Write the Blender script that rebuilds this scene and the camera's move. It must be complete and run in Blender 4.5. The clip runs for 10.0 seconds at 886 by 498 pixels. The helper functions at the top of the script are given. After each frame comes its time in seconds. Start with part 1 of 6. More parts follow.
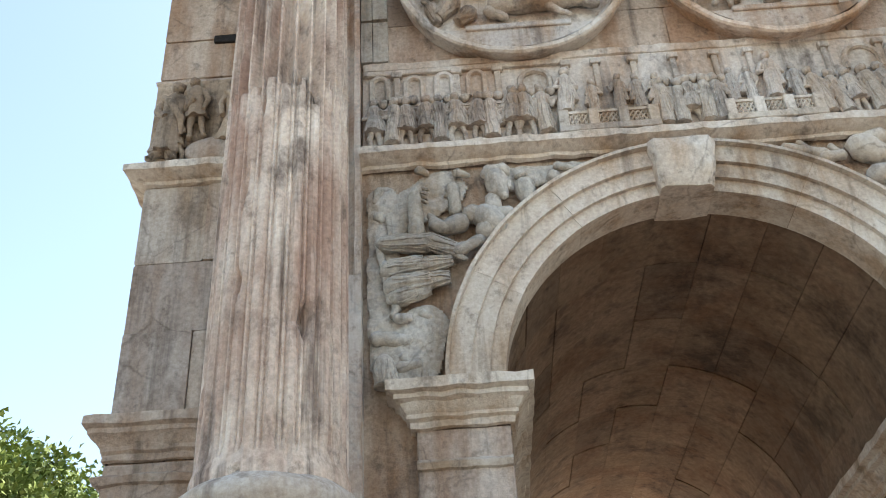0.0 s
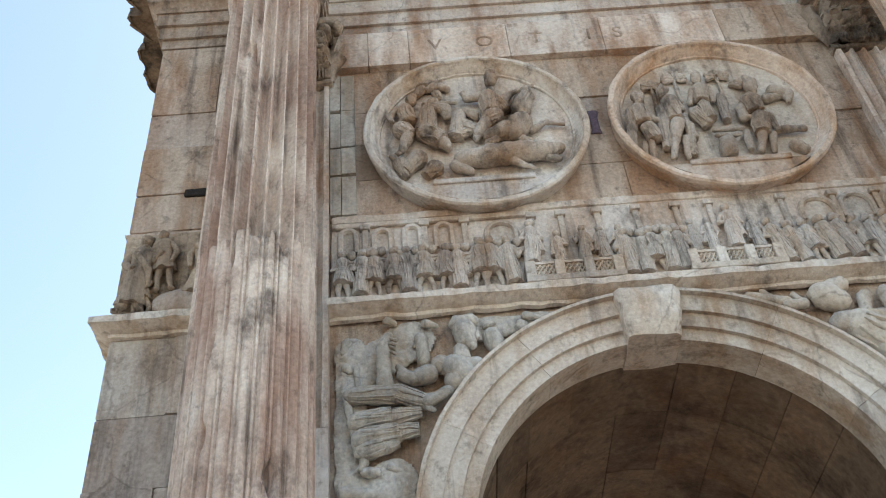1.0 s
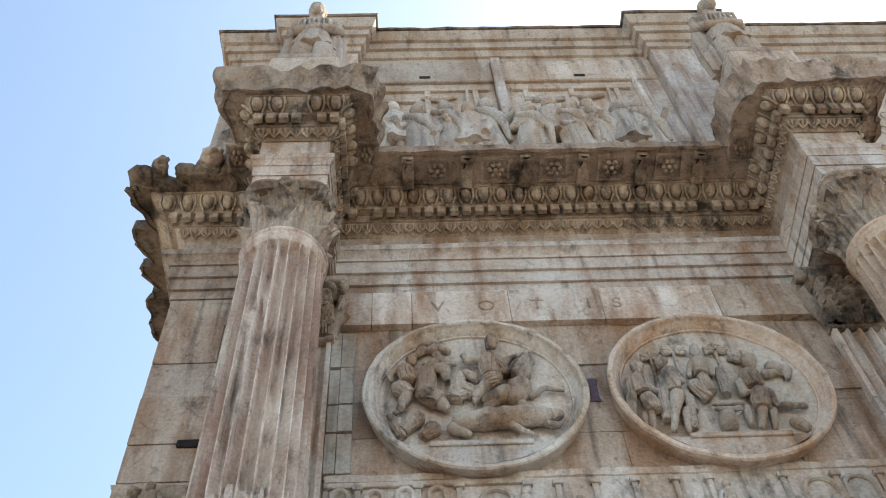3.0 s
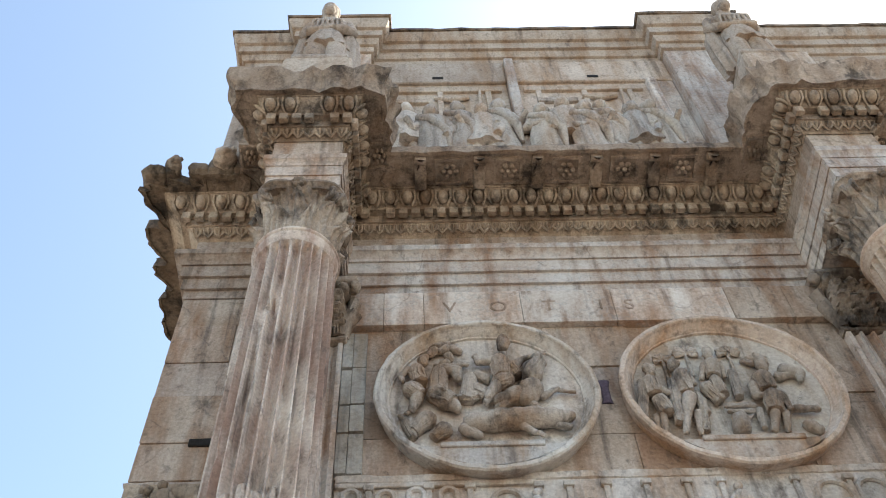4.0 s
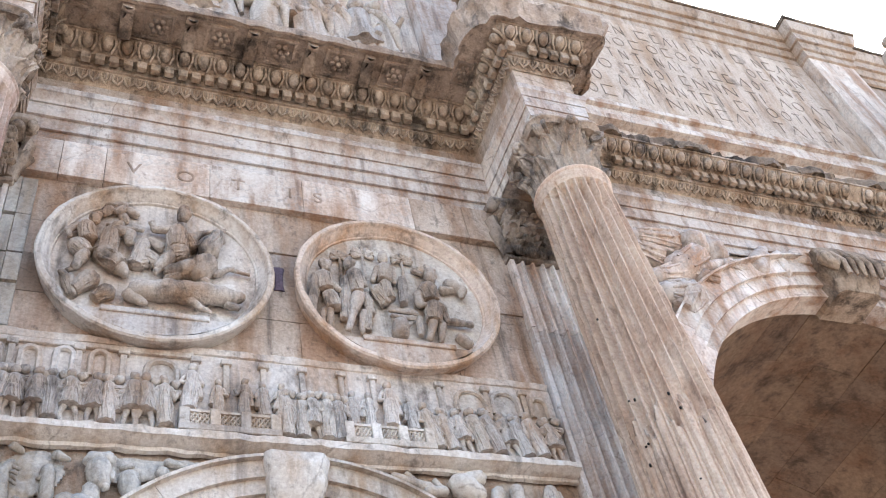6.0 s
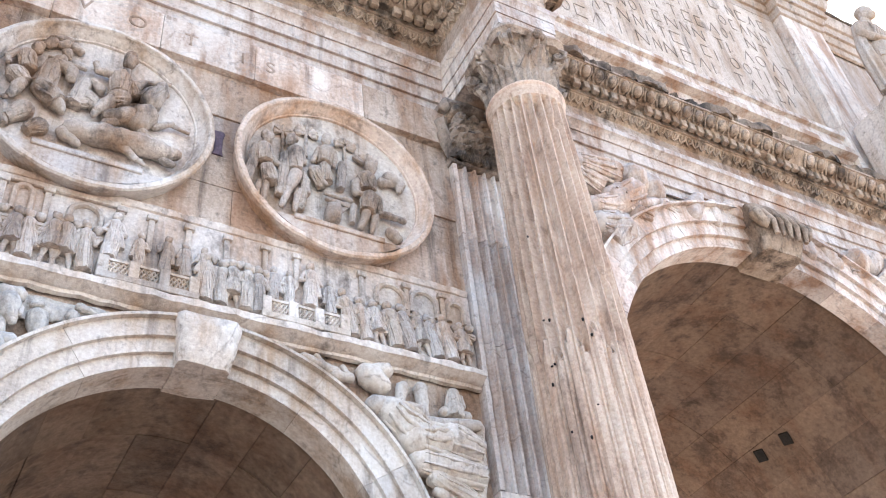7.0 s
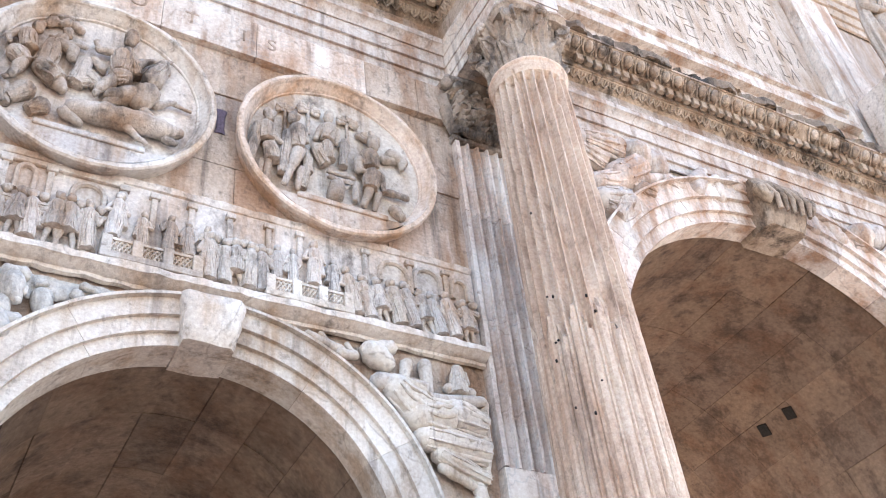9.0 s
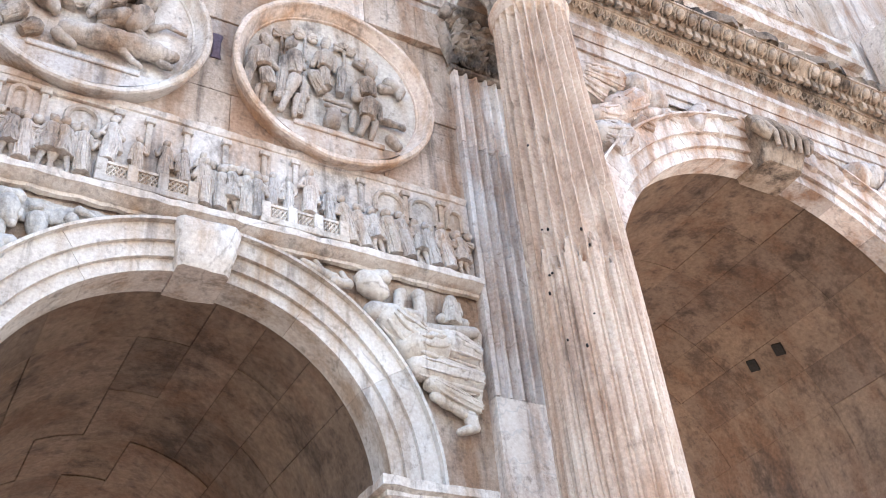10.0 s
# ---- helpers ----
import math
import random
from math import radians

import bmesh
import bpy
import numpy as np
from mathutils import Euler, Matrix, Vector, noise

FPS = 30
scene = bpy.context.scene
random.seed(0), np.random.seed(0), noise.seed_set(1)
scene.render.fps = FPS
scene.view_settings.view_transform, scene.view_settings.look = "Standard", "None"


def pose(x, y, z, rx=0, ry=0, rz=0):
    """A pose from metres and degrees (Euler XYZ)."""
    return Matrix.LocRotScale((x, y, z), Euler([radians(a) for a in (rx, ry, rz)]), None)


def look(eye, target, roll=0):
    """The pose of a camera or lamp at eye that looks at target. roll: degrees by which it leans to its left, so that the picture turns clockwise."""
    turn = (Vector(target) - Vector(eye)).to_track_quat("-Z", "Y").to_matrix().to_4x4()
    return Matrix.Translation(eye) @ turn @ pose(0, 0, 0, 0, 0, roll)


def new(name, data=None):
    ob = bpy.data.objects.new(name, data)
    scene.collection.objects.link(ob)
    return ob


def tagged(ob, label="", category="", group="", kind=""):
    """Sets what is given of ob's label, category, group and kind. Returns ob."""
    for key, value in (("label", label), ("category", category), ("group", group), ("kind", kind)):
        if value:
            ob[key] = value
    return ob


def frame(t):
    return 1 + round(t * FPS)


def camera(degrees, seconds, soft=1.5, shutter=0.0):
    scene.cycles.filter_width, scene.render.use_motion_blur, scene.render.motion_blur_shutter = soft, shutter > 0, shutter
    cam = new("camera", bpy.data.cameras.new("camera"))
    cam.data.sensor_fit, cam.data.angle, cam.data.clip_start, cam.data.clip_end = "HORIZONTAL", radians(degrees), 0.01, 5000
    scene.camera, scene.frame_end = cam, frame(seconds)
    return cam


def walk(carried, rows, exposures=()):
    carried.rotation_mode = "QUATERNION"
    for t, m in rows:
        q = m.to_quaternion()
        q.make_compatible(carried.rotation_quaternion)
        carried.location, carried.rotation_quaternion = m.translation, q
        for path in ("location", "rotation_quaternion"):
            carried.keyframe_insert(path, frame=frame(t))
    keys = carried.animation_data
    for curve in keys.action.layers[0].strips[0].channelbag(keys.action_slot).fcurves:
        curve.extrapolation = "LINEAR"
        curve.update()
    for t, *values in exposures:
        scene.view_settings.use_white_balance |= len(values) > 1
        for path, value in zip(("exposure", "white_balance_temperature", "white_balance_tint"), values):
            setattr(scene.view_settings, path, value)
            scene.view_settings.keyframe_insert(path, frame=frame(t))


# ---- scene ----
# A Roman triumphal arch seen from close below: x along the facade, y into the stone, z up.
import itertools

# ---- camera ----
cam = camera(47.1, 10.0, soft=1.0)
ROWS = [
    (0.0, pose(-2.0, -7.0, 2.16, 124.36, 2.85, 2.96)),
    (0.5, pose(-2.0, -7.0, 2.16, 130.82, 3.56, 1.98)),
    (1.0, pose(-2.0, -7.0, 2.16, 132.76, 4.26, 1.80)),
    (1.3, pose(-2.0, -7.0, 2.16, 135.03, 4.25, 1.70)),
    (1.5, pose(-2.0, -7.0, 2.16, 135.41, 4.17, 1.44)),
    (2.0, pose(-2.0, -7.0, 2.16, 139.21, 4.23, 0.32)),
    (2.5, pose(-2.0, -7.0, 2.16, 141.82, 3.50, 0.60)),
    (2.7, pose(-2.0, -7.0, 2.16, 143.42, 3.05, 0.31)),
    (3.0, pose(-2.0, -7.0, 2.16, 147.28, 2.64, -0.18)),
    (3.2, pose(-2.0, -7.0, 2.16, 147.98, 2.99, -0.15)),
    (4.3, pose(-2.0, -7.0, 2.16, 146.62, 1.62, -0.23)),
    (4.5, pose(-2.0, -7.0, 2.16, 146.03, 3.11, -1.96)),
    (5.0, pose(-2.0, -7.0, 2.16, 145.37, 6.80, -5.36)),
    (5.5, pose(-2.0, -7.0, 2.16, 142.62, 9.52, -11.93)),
    (6.0, pose(-2.0, -7.0, 2.16, 139.14, 9.59, -18.85)),
    (6.2, pose(-2.0, -7.0, 2.16, 138.05, 9.39, -21.75)),
    (7.3, pose(-2.0, -7.0, 2.16, 131.18, 4.89, -28.85)),
    (7.5, pose(-2.0, -7.0, 2.16, 131.19, 5.07, -28.59)),
    (8.0, pose(-2.0, -7.0, 2.16, 130.97, 5.58, -28.36)),
    (8.5, pose(-2.0, -7.0, 2.16, 131.12, 5.56, -28.09)),
    (9.0, pose(-2.0, -7.0, 2.16, 130.87, 5.55, -27.93)),
    (9.5, pose(-2.0, -7.0, 2.16, 129.47, 4.94, -28.13)),
    (10.0, pose(-2.0, -7.0, 2.16, 126.89, 4.84, -28.84)),
]
EXPOSURES = [(0.0, 1.66, 7250, 4), (1.5, 1.54, 7050, 4), (3.0, 1.43, 6900, 3), (4.5, 1.46, 6850, 5), (5.0, 1.65, 6750, 8), (5.5, 1.95, 6550, 11), (6.2, 2.25, 6500, 12),
             (7.3, 2.5, 6450, 13), (10.0, 2.58, 6450, 13)]
walk(cam, ROWS, EXPOSURES)

# ---- world and sun ----
SUN_AZ, SUN_EL = radians(62), radians(48)
world = bpy.data.worlds.new("sky")
scene.world = world
world.use_nodes = True
wn = world.node_tree
sky = wn.nodes.new("ShaderNodeTexSky")
sky.sky_type = "NISHITA"
sky.sun_disc = False
sky.sun_elevation, sky.sun_rotation = SUN_EL, SUN_AZ
sky.air_density, sky.dust_density, sky.ozone_density = 1.0, 1.5, 0.10
wn.nodes["Background"].inputs["Strength"].default_value = 0.15
wn.links.new(sky.outputs[0], wn.nodes["Background"].inputs["Color"])
sun = new("sun", bpy.data.lights.new("sun", "SUN"))
sun.data.energy, sun.data.angle, sun.data.color = 4.0, radians(0.5), (1.0, 0.94, 0.85)
sun.matrix_world = look((30 * math.sin(SUN_AZ), 30 * math.cos(SUN_AZ), 30 * math.tan(SUN_EL)), (0, 0, 0))


# ---- materials ----
def nd(tree, kind, **sets):
    n = tree.nodes.new(kind)
    for k, v in sets.items():
        n.inputs[k.replace("_", " ")].default_value = v
    return n


def ramp(tree, fac, stops):
    r = tree.nodes.new("ShaderNodeValToRGB")
    tree.links.new(fac, r.inputs["Fac"])
    el = r.color_ramp.elements
    while len(el) < len(stops):
        el.new(0.5)
    for e, (p, c) in zip(el, stops):
        e.position = p
        e.color = (c, c, c, 1) if isinstance(c, float) else (*c, 1)
    return r.outputs["Color"]


def mix(tree, fac, a, b, how="MIX"):
    m = tree.nodes.new("ShaderNodeMix")
    m.data_type, m.blend_type = "RGBA", how
    for sock, v in ((m.inputs[0], fac), (m.inputs[6], a), (m.inputs[7], b)):
        if isinstance(v, (int, float)):
            sock.default_value = v
        elif isinstance(v, tuple):
            sock.default_value = (*v, 1)
        else:
            tree.links.new(v, sock)
    return m.outputs[2]


def stone(name, light, mid, patina, dark, scale=1.0, patina_at=0.55, dark_at=0.62, bump=0.5, grey=0.0, veins=0.0, runs_down=0.6, cracks=0.45):
    """Weathered marble: cloudy tone, run-down patina, black crust in patches, pits."""
    m = bpy.data.materials.new(name)
    m.use_nodes = True
    t = m.node_tree
    bsdf = t.nodes["Principled BSDF"]
    pos = t.nodes.new("ShaderNodeNewGeometry").outputs["Position"]

    def noise_tex(sx, sy, sz, sc, detail=6.0, rough=0.6, off=0.0):
        mp = t.nodes.new("ShaderNodeMapping")
        mp.inputs["Scale"].default_value = (sx, sy, sz)
        mp.inputs["Location"].default_value = (off, off * 1.7, off * 0.6)
        t.links.new(pos, mp.inputs["Vector"])
        n = nd(t, "ShaderNodeTexNoise", Scale=sc * scale, Detail=detail, Roughness=rough)
        t.links.new(mp.outputs[0], n.inputs["Vector"])
        return n.outputs["Fac"]

    col = mix(t, ramp(t, noise_tex(1, 1, 1, 1.3, off=3.1), [(0.35, 0.0), (0.65, 1.0)]), mid, light)
    streak = noise_tex(2.4, 2.4, 0.45, 1.1, off=9.3)
    col = mix(t, ramp(t, streak, [(patina_at - 0.10, 0.0), (patina_at + 0.10, 0.85)]), col, patina)
    blotch = noise_tex(1, 1, 0.6, 2.6, 8.0, 0.68, off=21.0)
    col = mix(t, ramp(t, blotch, [(dark_at - 0.05, 0.0), (dark_at + 0.09, 0.85)]), col, dark)
    run = noise_tex(7.0, 7.0, 0.5, 0.9, 5.0, 0.6, off=33.0)
    col = mix(t, ramp(t, run, [(0.56, 0.0), (0.70, runs_down)]), col, dark)
    spots = noise_tex(1, 1, 0.8, 9.0, 8.0, 0.7, off=61.0)
    col = mix(t, ramp(t, spots, [(0.56, 0.0), (0.68, 0.55)]), col, dark)
    pale = noise_tex(3.0, 3.0, 0.8, 1.0, 4.0, 0.55, off=47.0)
    col = mix(t, ramp(t, pale, [(0.57, 0.0), (0.68, 0.55)]), col, light)
    vo = nd(t, "ShaderNodeTexVoronoi", Scale=0.9 * scale)
    vo.feature = "DISTANCE_TO_EDGE"
    wob = nd(t, "ShaderNodeTexNoise", Scale=2.2, Detail=5.0)
    t.links.new(pos, wob.inputs["Vector"])
    t.links.new(mix(t, 0.35, pos, wob.outputs["Color"], "ADD"), vo.inputs["Vector"])
    crack = ramp(t, vo.outputs["Distance"], [(0.0, 1.0), (0.012, 0.0)])
    patchy = ramp(t, blotch, [(0.45, 0.0), (0.55, cracks)])
    crack = mix(t, 1.0, crack, patchy, "MULTIPLY")
    col = mix(t, crack, col, dark)
    grain = noise_tex(1, 1, 1, 26, 4.0, 0.7, off=1.0)
    col = mix(t, 0.5, col, ramp(t, grain, [(0.3, 0.28), (0.7, 0.72)]), "OVERLAY")
    if veins:
        vein = noise_tex(1, 1, 1, 3.5, 3.0, 0.5, off=4.0)
        line = ramp(t, vein, [(0.47, 0.0), (0.5, 1.0), (0.53, 0.0)])
        col = mix(t, mix(t, veins, (0, 0, 0), line), col, grey if isinstance(grey, tuple) else (0.28, 0.3, 0.31))
    info = t.nodes.new("ShaderNodeObjectInfo").outputs["Random"]
    col = mix(t, 1.0, col, ramp(t, info, [(0.0, (0.80, 0.79, 0.80)), (0.5, (1.0, 0.97, 0.93)), (1.0, (1.12, 1.1, 1.1))]), "MULTIPLY")
    t.links.new(col, bsdf.inputs["Base Color"])
    t.links.new(ramp(t, grain, [(0.3, 0.95), (0.7, 0.72)]), bsdf.inputs["Roughness"])
    bsdf.inputs["Specular IOR Level"].default_value = 0.25
    b1 = nd(t, "ShaderNodeBump", Strength=bump, Distance=0.02)
    b2 = nd(t, "ShaderNodeBump", Strength=bump * 0.8, Distance=0.03)
    t.links.new(noise_tex(1, 1, 1, 45, 5.0, 0.7), b1.inputs["Height"])
    t.links.new(noise_tex(1, 1, 1, 7, 6.0, 0.65, off=5.0), b2.inputs["Height"])
    t.links.new(b1.outputs[0], b2.inputs["Normal"])
    t.links.new(b2.outputs[0], bsdf.inputs["Normal"])
    return m


SOOT = (0.075, 0.062, 0.055)
M_WALL = stone("patinated_marble", (0.60, 0.52, 0.45), (0.42, 0.33, 0.26), (0.31, 0.18, 0.105), SOOT, dark_at=0.62, patina_at=0.52, bump=0.9)
M_PIER = stone("grey_travertine", (0.55, 0.49, 0.44), (0.39, 0.32, 0.27), (0.30, 0.20, 0.14), (0.11, 0.085, 0.07), patina_at=0.56, dark_at=0.63, bump=0.7)
M_WHITE = stone("white_marble", (0.74, 0.70, 0.65), (0.58, 0.49, 0.42), (0.34, 0.20, 0.12), (0.16, 0.11, 0.085), patina_at=0.54, dark_at=0.66, bump=0.35, veins=0.3)
M_ARCH = stone("grey_white_marble", (0.68, 0.64, 0.58), (0.51, 0.45, 0.39), (0.38, 0.27, 0.18), (0.16, 0.125, 0.10), patina_at=0.56, dark_at=0.64, bump=0.4)
M_RELIEF = stone("carved_marble", (0.62, 0.58, 0.53), (0.47, 0.42, 0.37), (0.37, 0.26, 0.18), (0.11, 0.09, 0.078), dark_at=0.61, cracks=0.2, patina_at=0.55)
M_ROUND = stone("roundel_marble", (0.72, 0.69, 0.65), (0.55, 0.50, 0.46), (0.42, 0.29, 0.19), (0.13, 0.105, 0.09), dark_at=0.62, bump=0.5, cracks=0.2, patina_at=0.57)
M_ROUNDB = stone("tan_roundel_marble", (0.66, 0.57, 0.49), (0.50, 0.40, 0.32), (0.42, 0.25, 0.14), (0.13, 0.095, 0.075), dark_at=0.63, bump=0.5, cracks=0.2, patina_at=0.53)
M_FIG = stone("darkened_carved_marble", (0.57, 0.51, 0.45), (0.43, 0.36, 0.30), (0.34, 0.22, 0.14), (0.06, 0.05, 0.045), dark_at=0.57, patina_at=0.54, bump=1.0, cracks=0.15)
M_CRUST = stone("crusted_cornice_marble", (0.55, 0.455, 0.36), (0.37, 0.285, 0.21), (0.23, 0.15, 0.095), (0.04, 0.032, 0.026), dark_at=0.56, bump=0.8, cracks=0.3)
M_SOOTY = stone("blackened_marble", (0.30, 0.235, 0.175), (0.19, 0.145, 0.105), (0.15, 0.10, 0.065), (0.028, 0.024, 0.02), dark_at=0.52, bump=0.9, cracks=0.3)
M_COL = stone("yellow_marble", (0.68, 0.61, 0.53), (0.49, 0.40, 0.33), (0.31, 0.19, 0.14), (0.11, 0.08, 0.065), dark_at=0.60, patina_at=0.51, bump=0.45, runs_down=1.0, cracks=0.2)
M_COLB = stone("pink_yellow_marble", (0.66, 0.53, 0.42), (0.52, 0.38, 0.29), (0.42, 0.26, 0.17), (0.17, 0.11, 0.08), dark_at=0.66, bump=0.45, cracks=0.2)
# brown stone, deepened so part of the interior shade is in the colour
M_VAULT = stone("brown_shaded_vault_stone", (0.25, 0.18, 0.13), (0.18, 0.125, 0.087), (0.17, 0.098, 0.06), (0.065, 0.046, 0.036), dark_at=0.57, bump=0.6, scale=0.6, cracks=0.3)
M_GUTTER = stone("sooty_gutter_marble", (0.48, 0.39, 0.31), (0.34, 0.26, 0.20), (0.24, 0.16, 0.105), (0.045, 0.036, 0.03), dark_at=0.55, bump=1.0, cracks=0.3)
M_ATTIC = stone("pale_attic_marble", (0.58, 0.51, 0.44), (0.44, 0.365, 0.30), (0.36, 0.25, 0.165), (0.13, 0.10, 0.08), patina_at=0.55, dark_at=0.63, bump=0.5, cracks=0.3)
# near-black paint for the shade inside holes, used on solid pieces
M_HOLE_SHADE = stone("painted_hole_shade", (0.03, 0.026, 0.022), (0.02, 0.018, 0.016), (0.02, 0.015, 0.012), (0.01, 0.01, 0.01))
M_GROUND = stone("paved_ground", (0.30, 0.27, 0.24), (0.24, 0.21, 0.19), (0.2, 0.16, 0.13), (0.1, 0.09, 0.08), scale=0.4)


# ---- mesh helpers ----
def rng(seed):
    return random.Random(seed)


def thing(name, label, category="", group="", kind="", at=(0, 0, 0)):
    ob = new(name)
    ob.location = at
    return tagged(ob, label, category, group, kind)


def mesh_of(name, bm, material, smooth=None):
    me = bpy.data.meshes.new(name)
    bmesh.ops.recalc_face_normals(bm, faces=bm.faces[:])
    bm.to_mesh(me)
    bm.free()
    me.materials.append(material)
    if smooth is not None:
        me.shade_smooth()
        if smooth < 180:
            me.set_sharp_from_angle(angle=radians(smooth))
    return me


def part(name, bm, material, parent=None, label="", smooth=None):
    ob = new(name, bm if isinstance(bm, bpy.types.Mesh) else mesh_of(name, bm, material, smooth))
    if parent is not None:
        ob.parent = parent
    return tagged(ob, label)


def piece(name, me, parent, m):
    ob = new(name, me)
    ob.parent = parent
    ob.matrix_basis = m
    return ob


def box(bm, x0, x1, y0, y1, z0, z1, bev=0.0):
    v = bmesh.ops.create_cube(bm, size=1.0, matrix=Matrix.Translation(((x0 + x1) / 2, (y0 + y1) / 2, (z0 + z1) / 2)) @ Matrix.Diagonal((x1 - x0, y1 - y0, z1 - z0, 1)))["verts"]
    if bev:
        es = {e for w in v for e in w.link_edges}
        bmesh.ops.bevel(bm, geom=list(es), offset=bev, segments=1, affect="EDGES")


def rough(bm, amp, freq, seed=0.0, fine=0.4):
    for v in bm.verts:
        p = v.co * freq + Vector((seed, seed * 0.7, seed * 1.3))
        v.co += amp * (noise.noise_vector(p) + fine * noise.noise_vector(p * 3.1))


def sweep(bm, profile, path, ks=None, step=0.0, caps=True, ragged=None):
    """Run a moulding (out, z) along a plan line with mitred corners; ks scales its overhang run by run."""
    n = len(path) - 1
    ks = ks or [1.0] * n
    dirs = []
    for a, b in zip(path, path[1:]):
        d = Vector((b[0] - a[0], b[1] - a[1]))
        dirs.append(d.normalized())

    def corner(i, out):
        p = Vector(path[i])
        if i == 0 or i == n:
            k = 0 if i == 0 else n - 1
            return p + Vector((dirs[k].y, -dirs[k].x)) * out * ks[k]
        d0, d1 = dirs[i - 1], dirs[i]
        n0, n1 = Vector((d0.y, -d0.x)), Vector((d1.y, -d1.x))
        a, b = p + n0 * out * ks[i - 1], p + n1 * out * ks[i]
        det = d0.x * -d1.y + d1.x * d0.y
        if abs(det) < 1e-6:
            return a
        w = b - a
        return a + d0 * ((w.x * -d1.y + d1.x * w.y) / det)

    rings, marks = [], []
    for i in range(n):
        length = (Vector(path[i + 1]) - Vector(path[i])).length
        m = max(1, int(length / step)) if step else 1
        for j in range(m + (i == n - 1)):
            u = j / m
            ring = []
            for out, z in profile:
                c = corner(i, out).lerp(corner(i + 1, out), u)
                ring.append(Vector((c.x, c.y, z)))
            rings.append(ring)
            marks.append((i, u))
    if ragged:
        ragged(rings, marks)
    vs = [[bm.verts.new(p) for p in r] for r in rings]
    for r0, r1 in zip(vs, vs[1:]):
        for j in range(len(profile) - 1):
            bm.faces.new((r0[j], r1[j], r1[j + 1], r0[j + 1]))
    if caps:
        for r in (vs[0], vs[-1]):
            if len(r) > 2:
                bm.faces.new(r)
    return vs


def tube(bm, pts, radii, seg=8, flat=1.0, folds=0, depth=0.0, phase=0.0):
    """A limb or robe: rings of varying size along a line, with optional folds; flat squeezes it in y."""
    pts = [Vector(p) for p in pts]
    rings = []
    for i, (p, r) in enumerate(zip(pts, radii)):
        d = (pts[min(i + 1, len(pts) - 1)] - pts[max(i - 1, 0)]).normalized()
        side = d.cross(Vector((0, 1, 0)))
        side = side.normalized() if side.length > 1e-3 else Vector((1, 0, 0))
        up = side.cross(d).normalized()
        ra, rb = r if isinstance(r, tuple) else (r, r * flat)
        ring = []
        for k in range(seg):
            a = 2 * math.pi * k / seg
            f = 1 + depth * math.cos(folds * a + phase + 1.3 * math.sin(3 * i + phase)) * (i / (len(pts) - 1)) if folds else 1
            ring.append(bm.verts.new(p + side * math.cos(a) * ra * f + up * math.sin(a) * rb * f))
        rings.append(ring)
    for r0, r1 in zip(rings, rings[1:]):
        for k in range(seg):
            bm.faces.new((r0[k], r0[(k + 1) % seg], r1[(k + 1) % seg], r1[k]))
    bm.faces.new(rings[0][::-1])
    bm.faces.new(rings[-1])


def lump(bm, at, size, sub=2):
    bmesh.ops.create_icosphere(bm, subdivisions=sub, radius=1.0, matrix=Matrix.Translation(at) @ Matrix.Diagonal((*size, 1)))


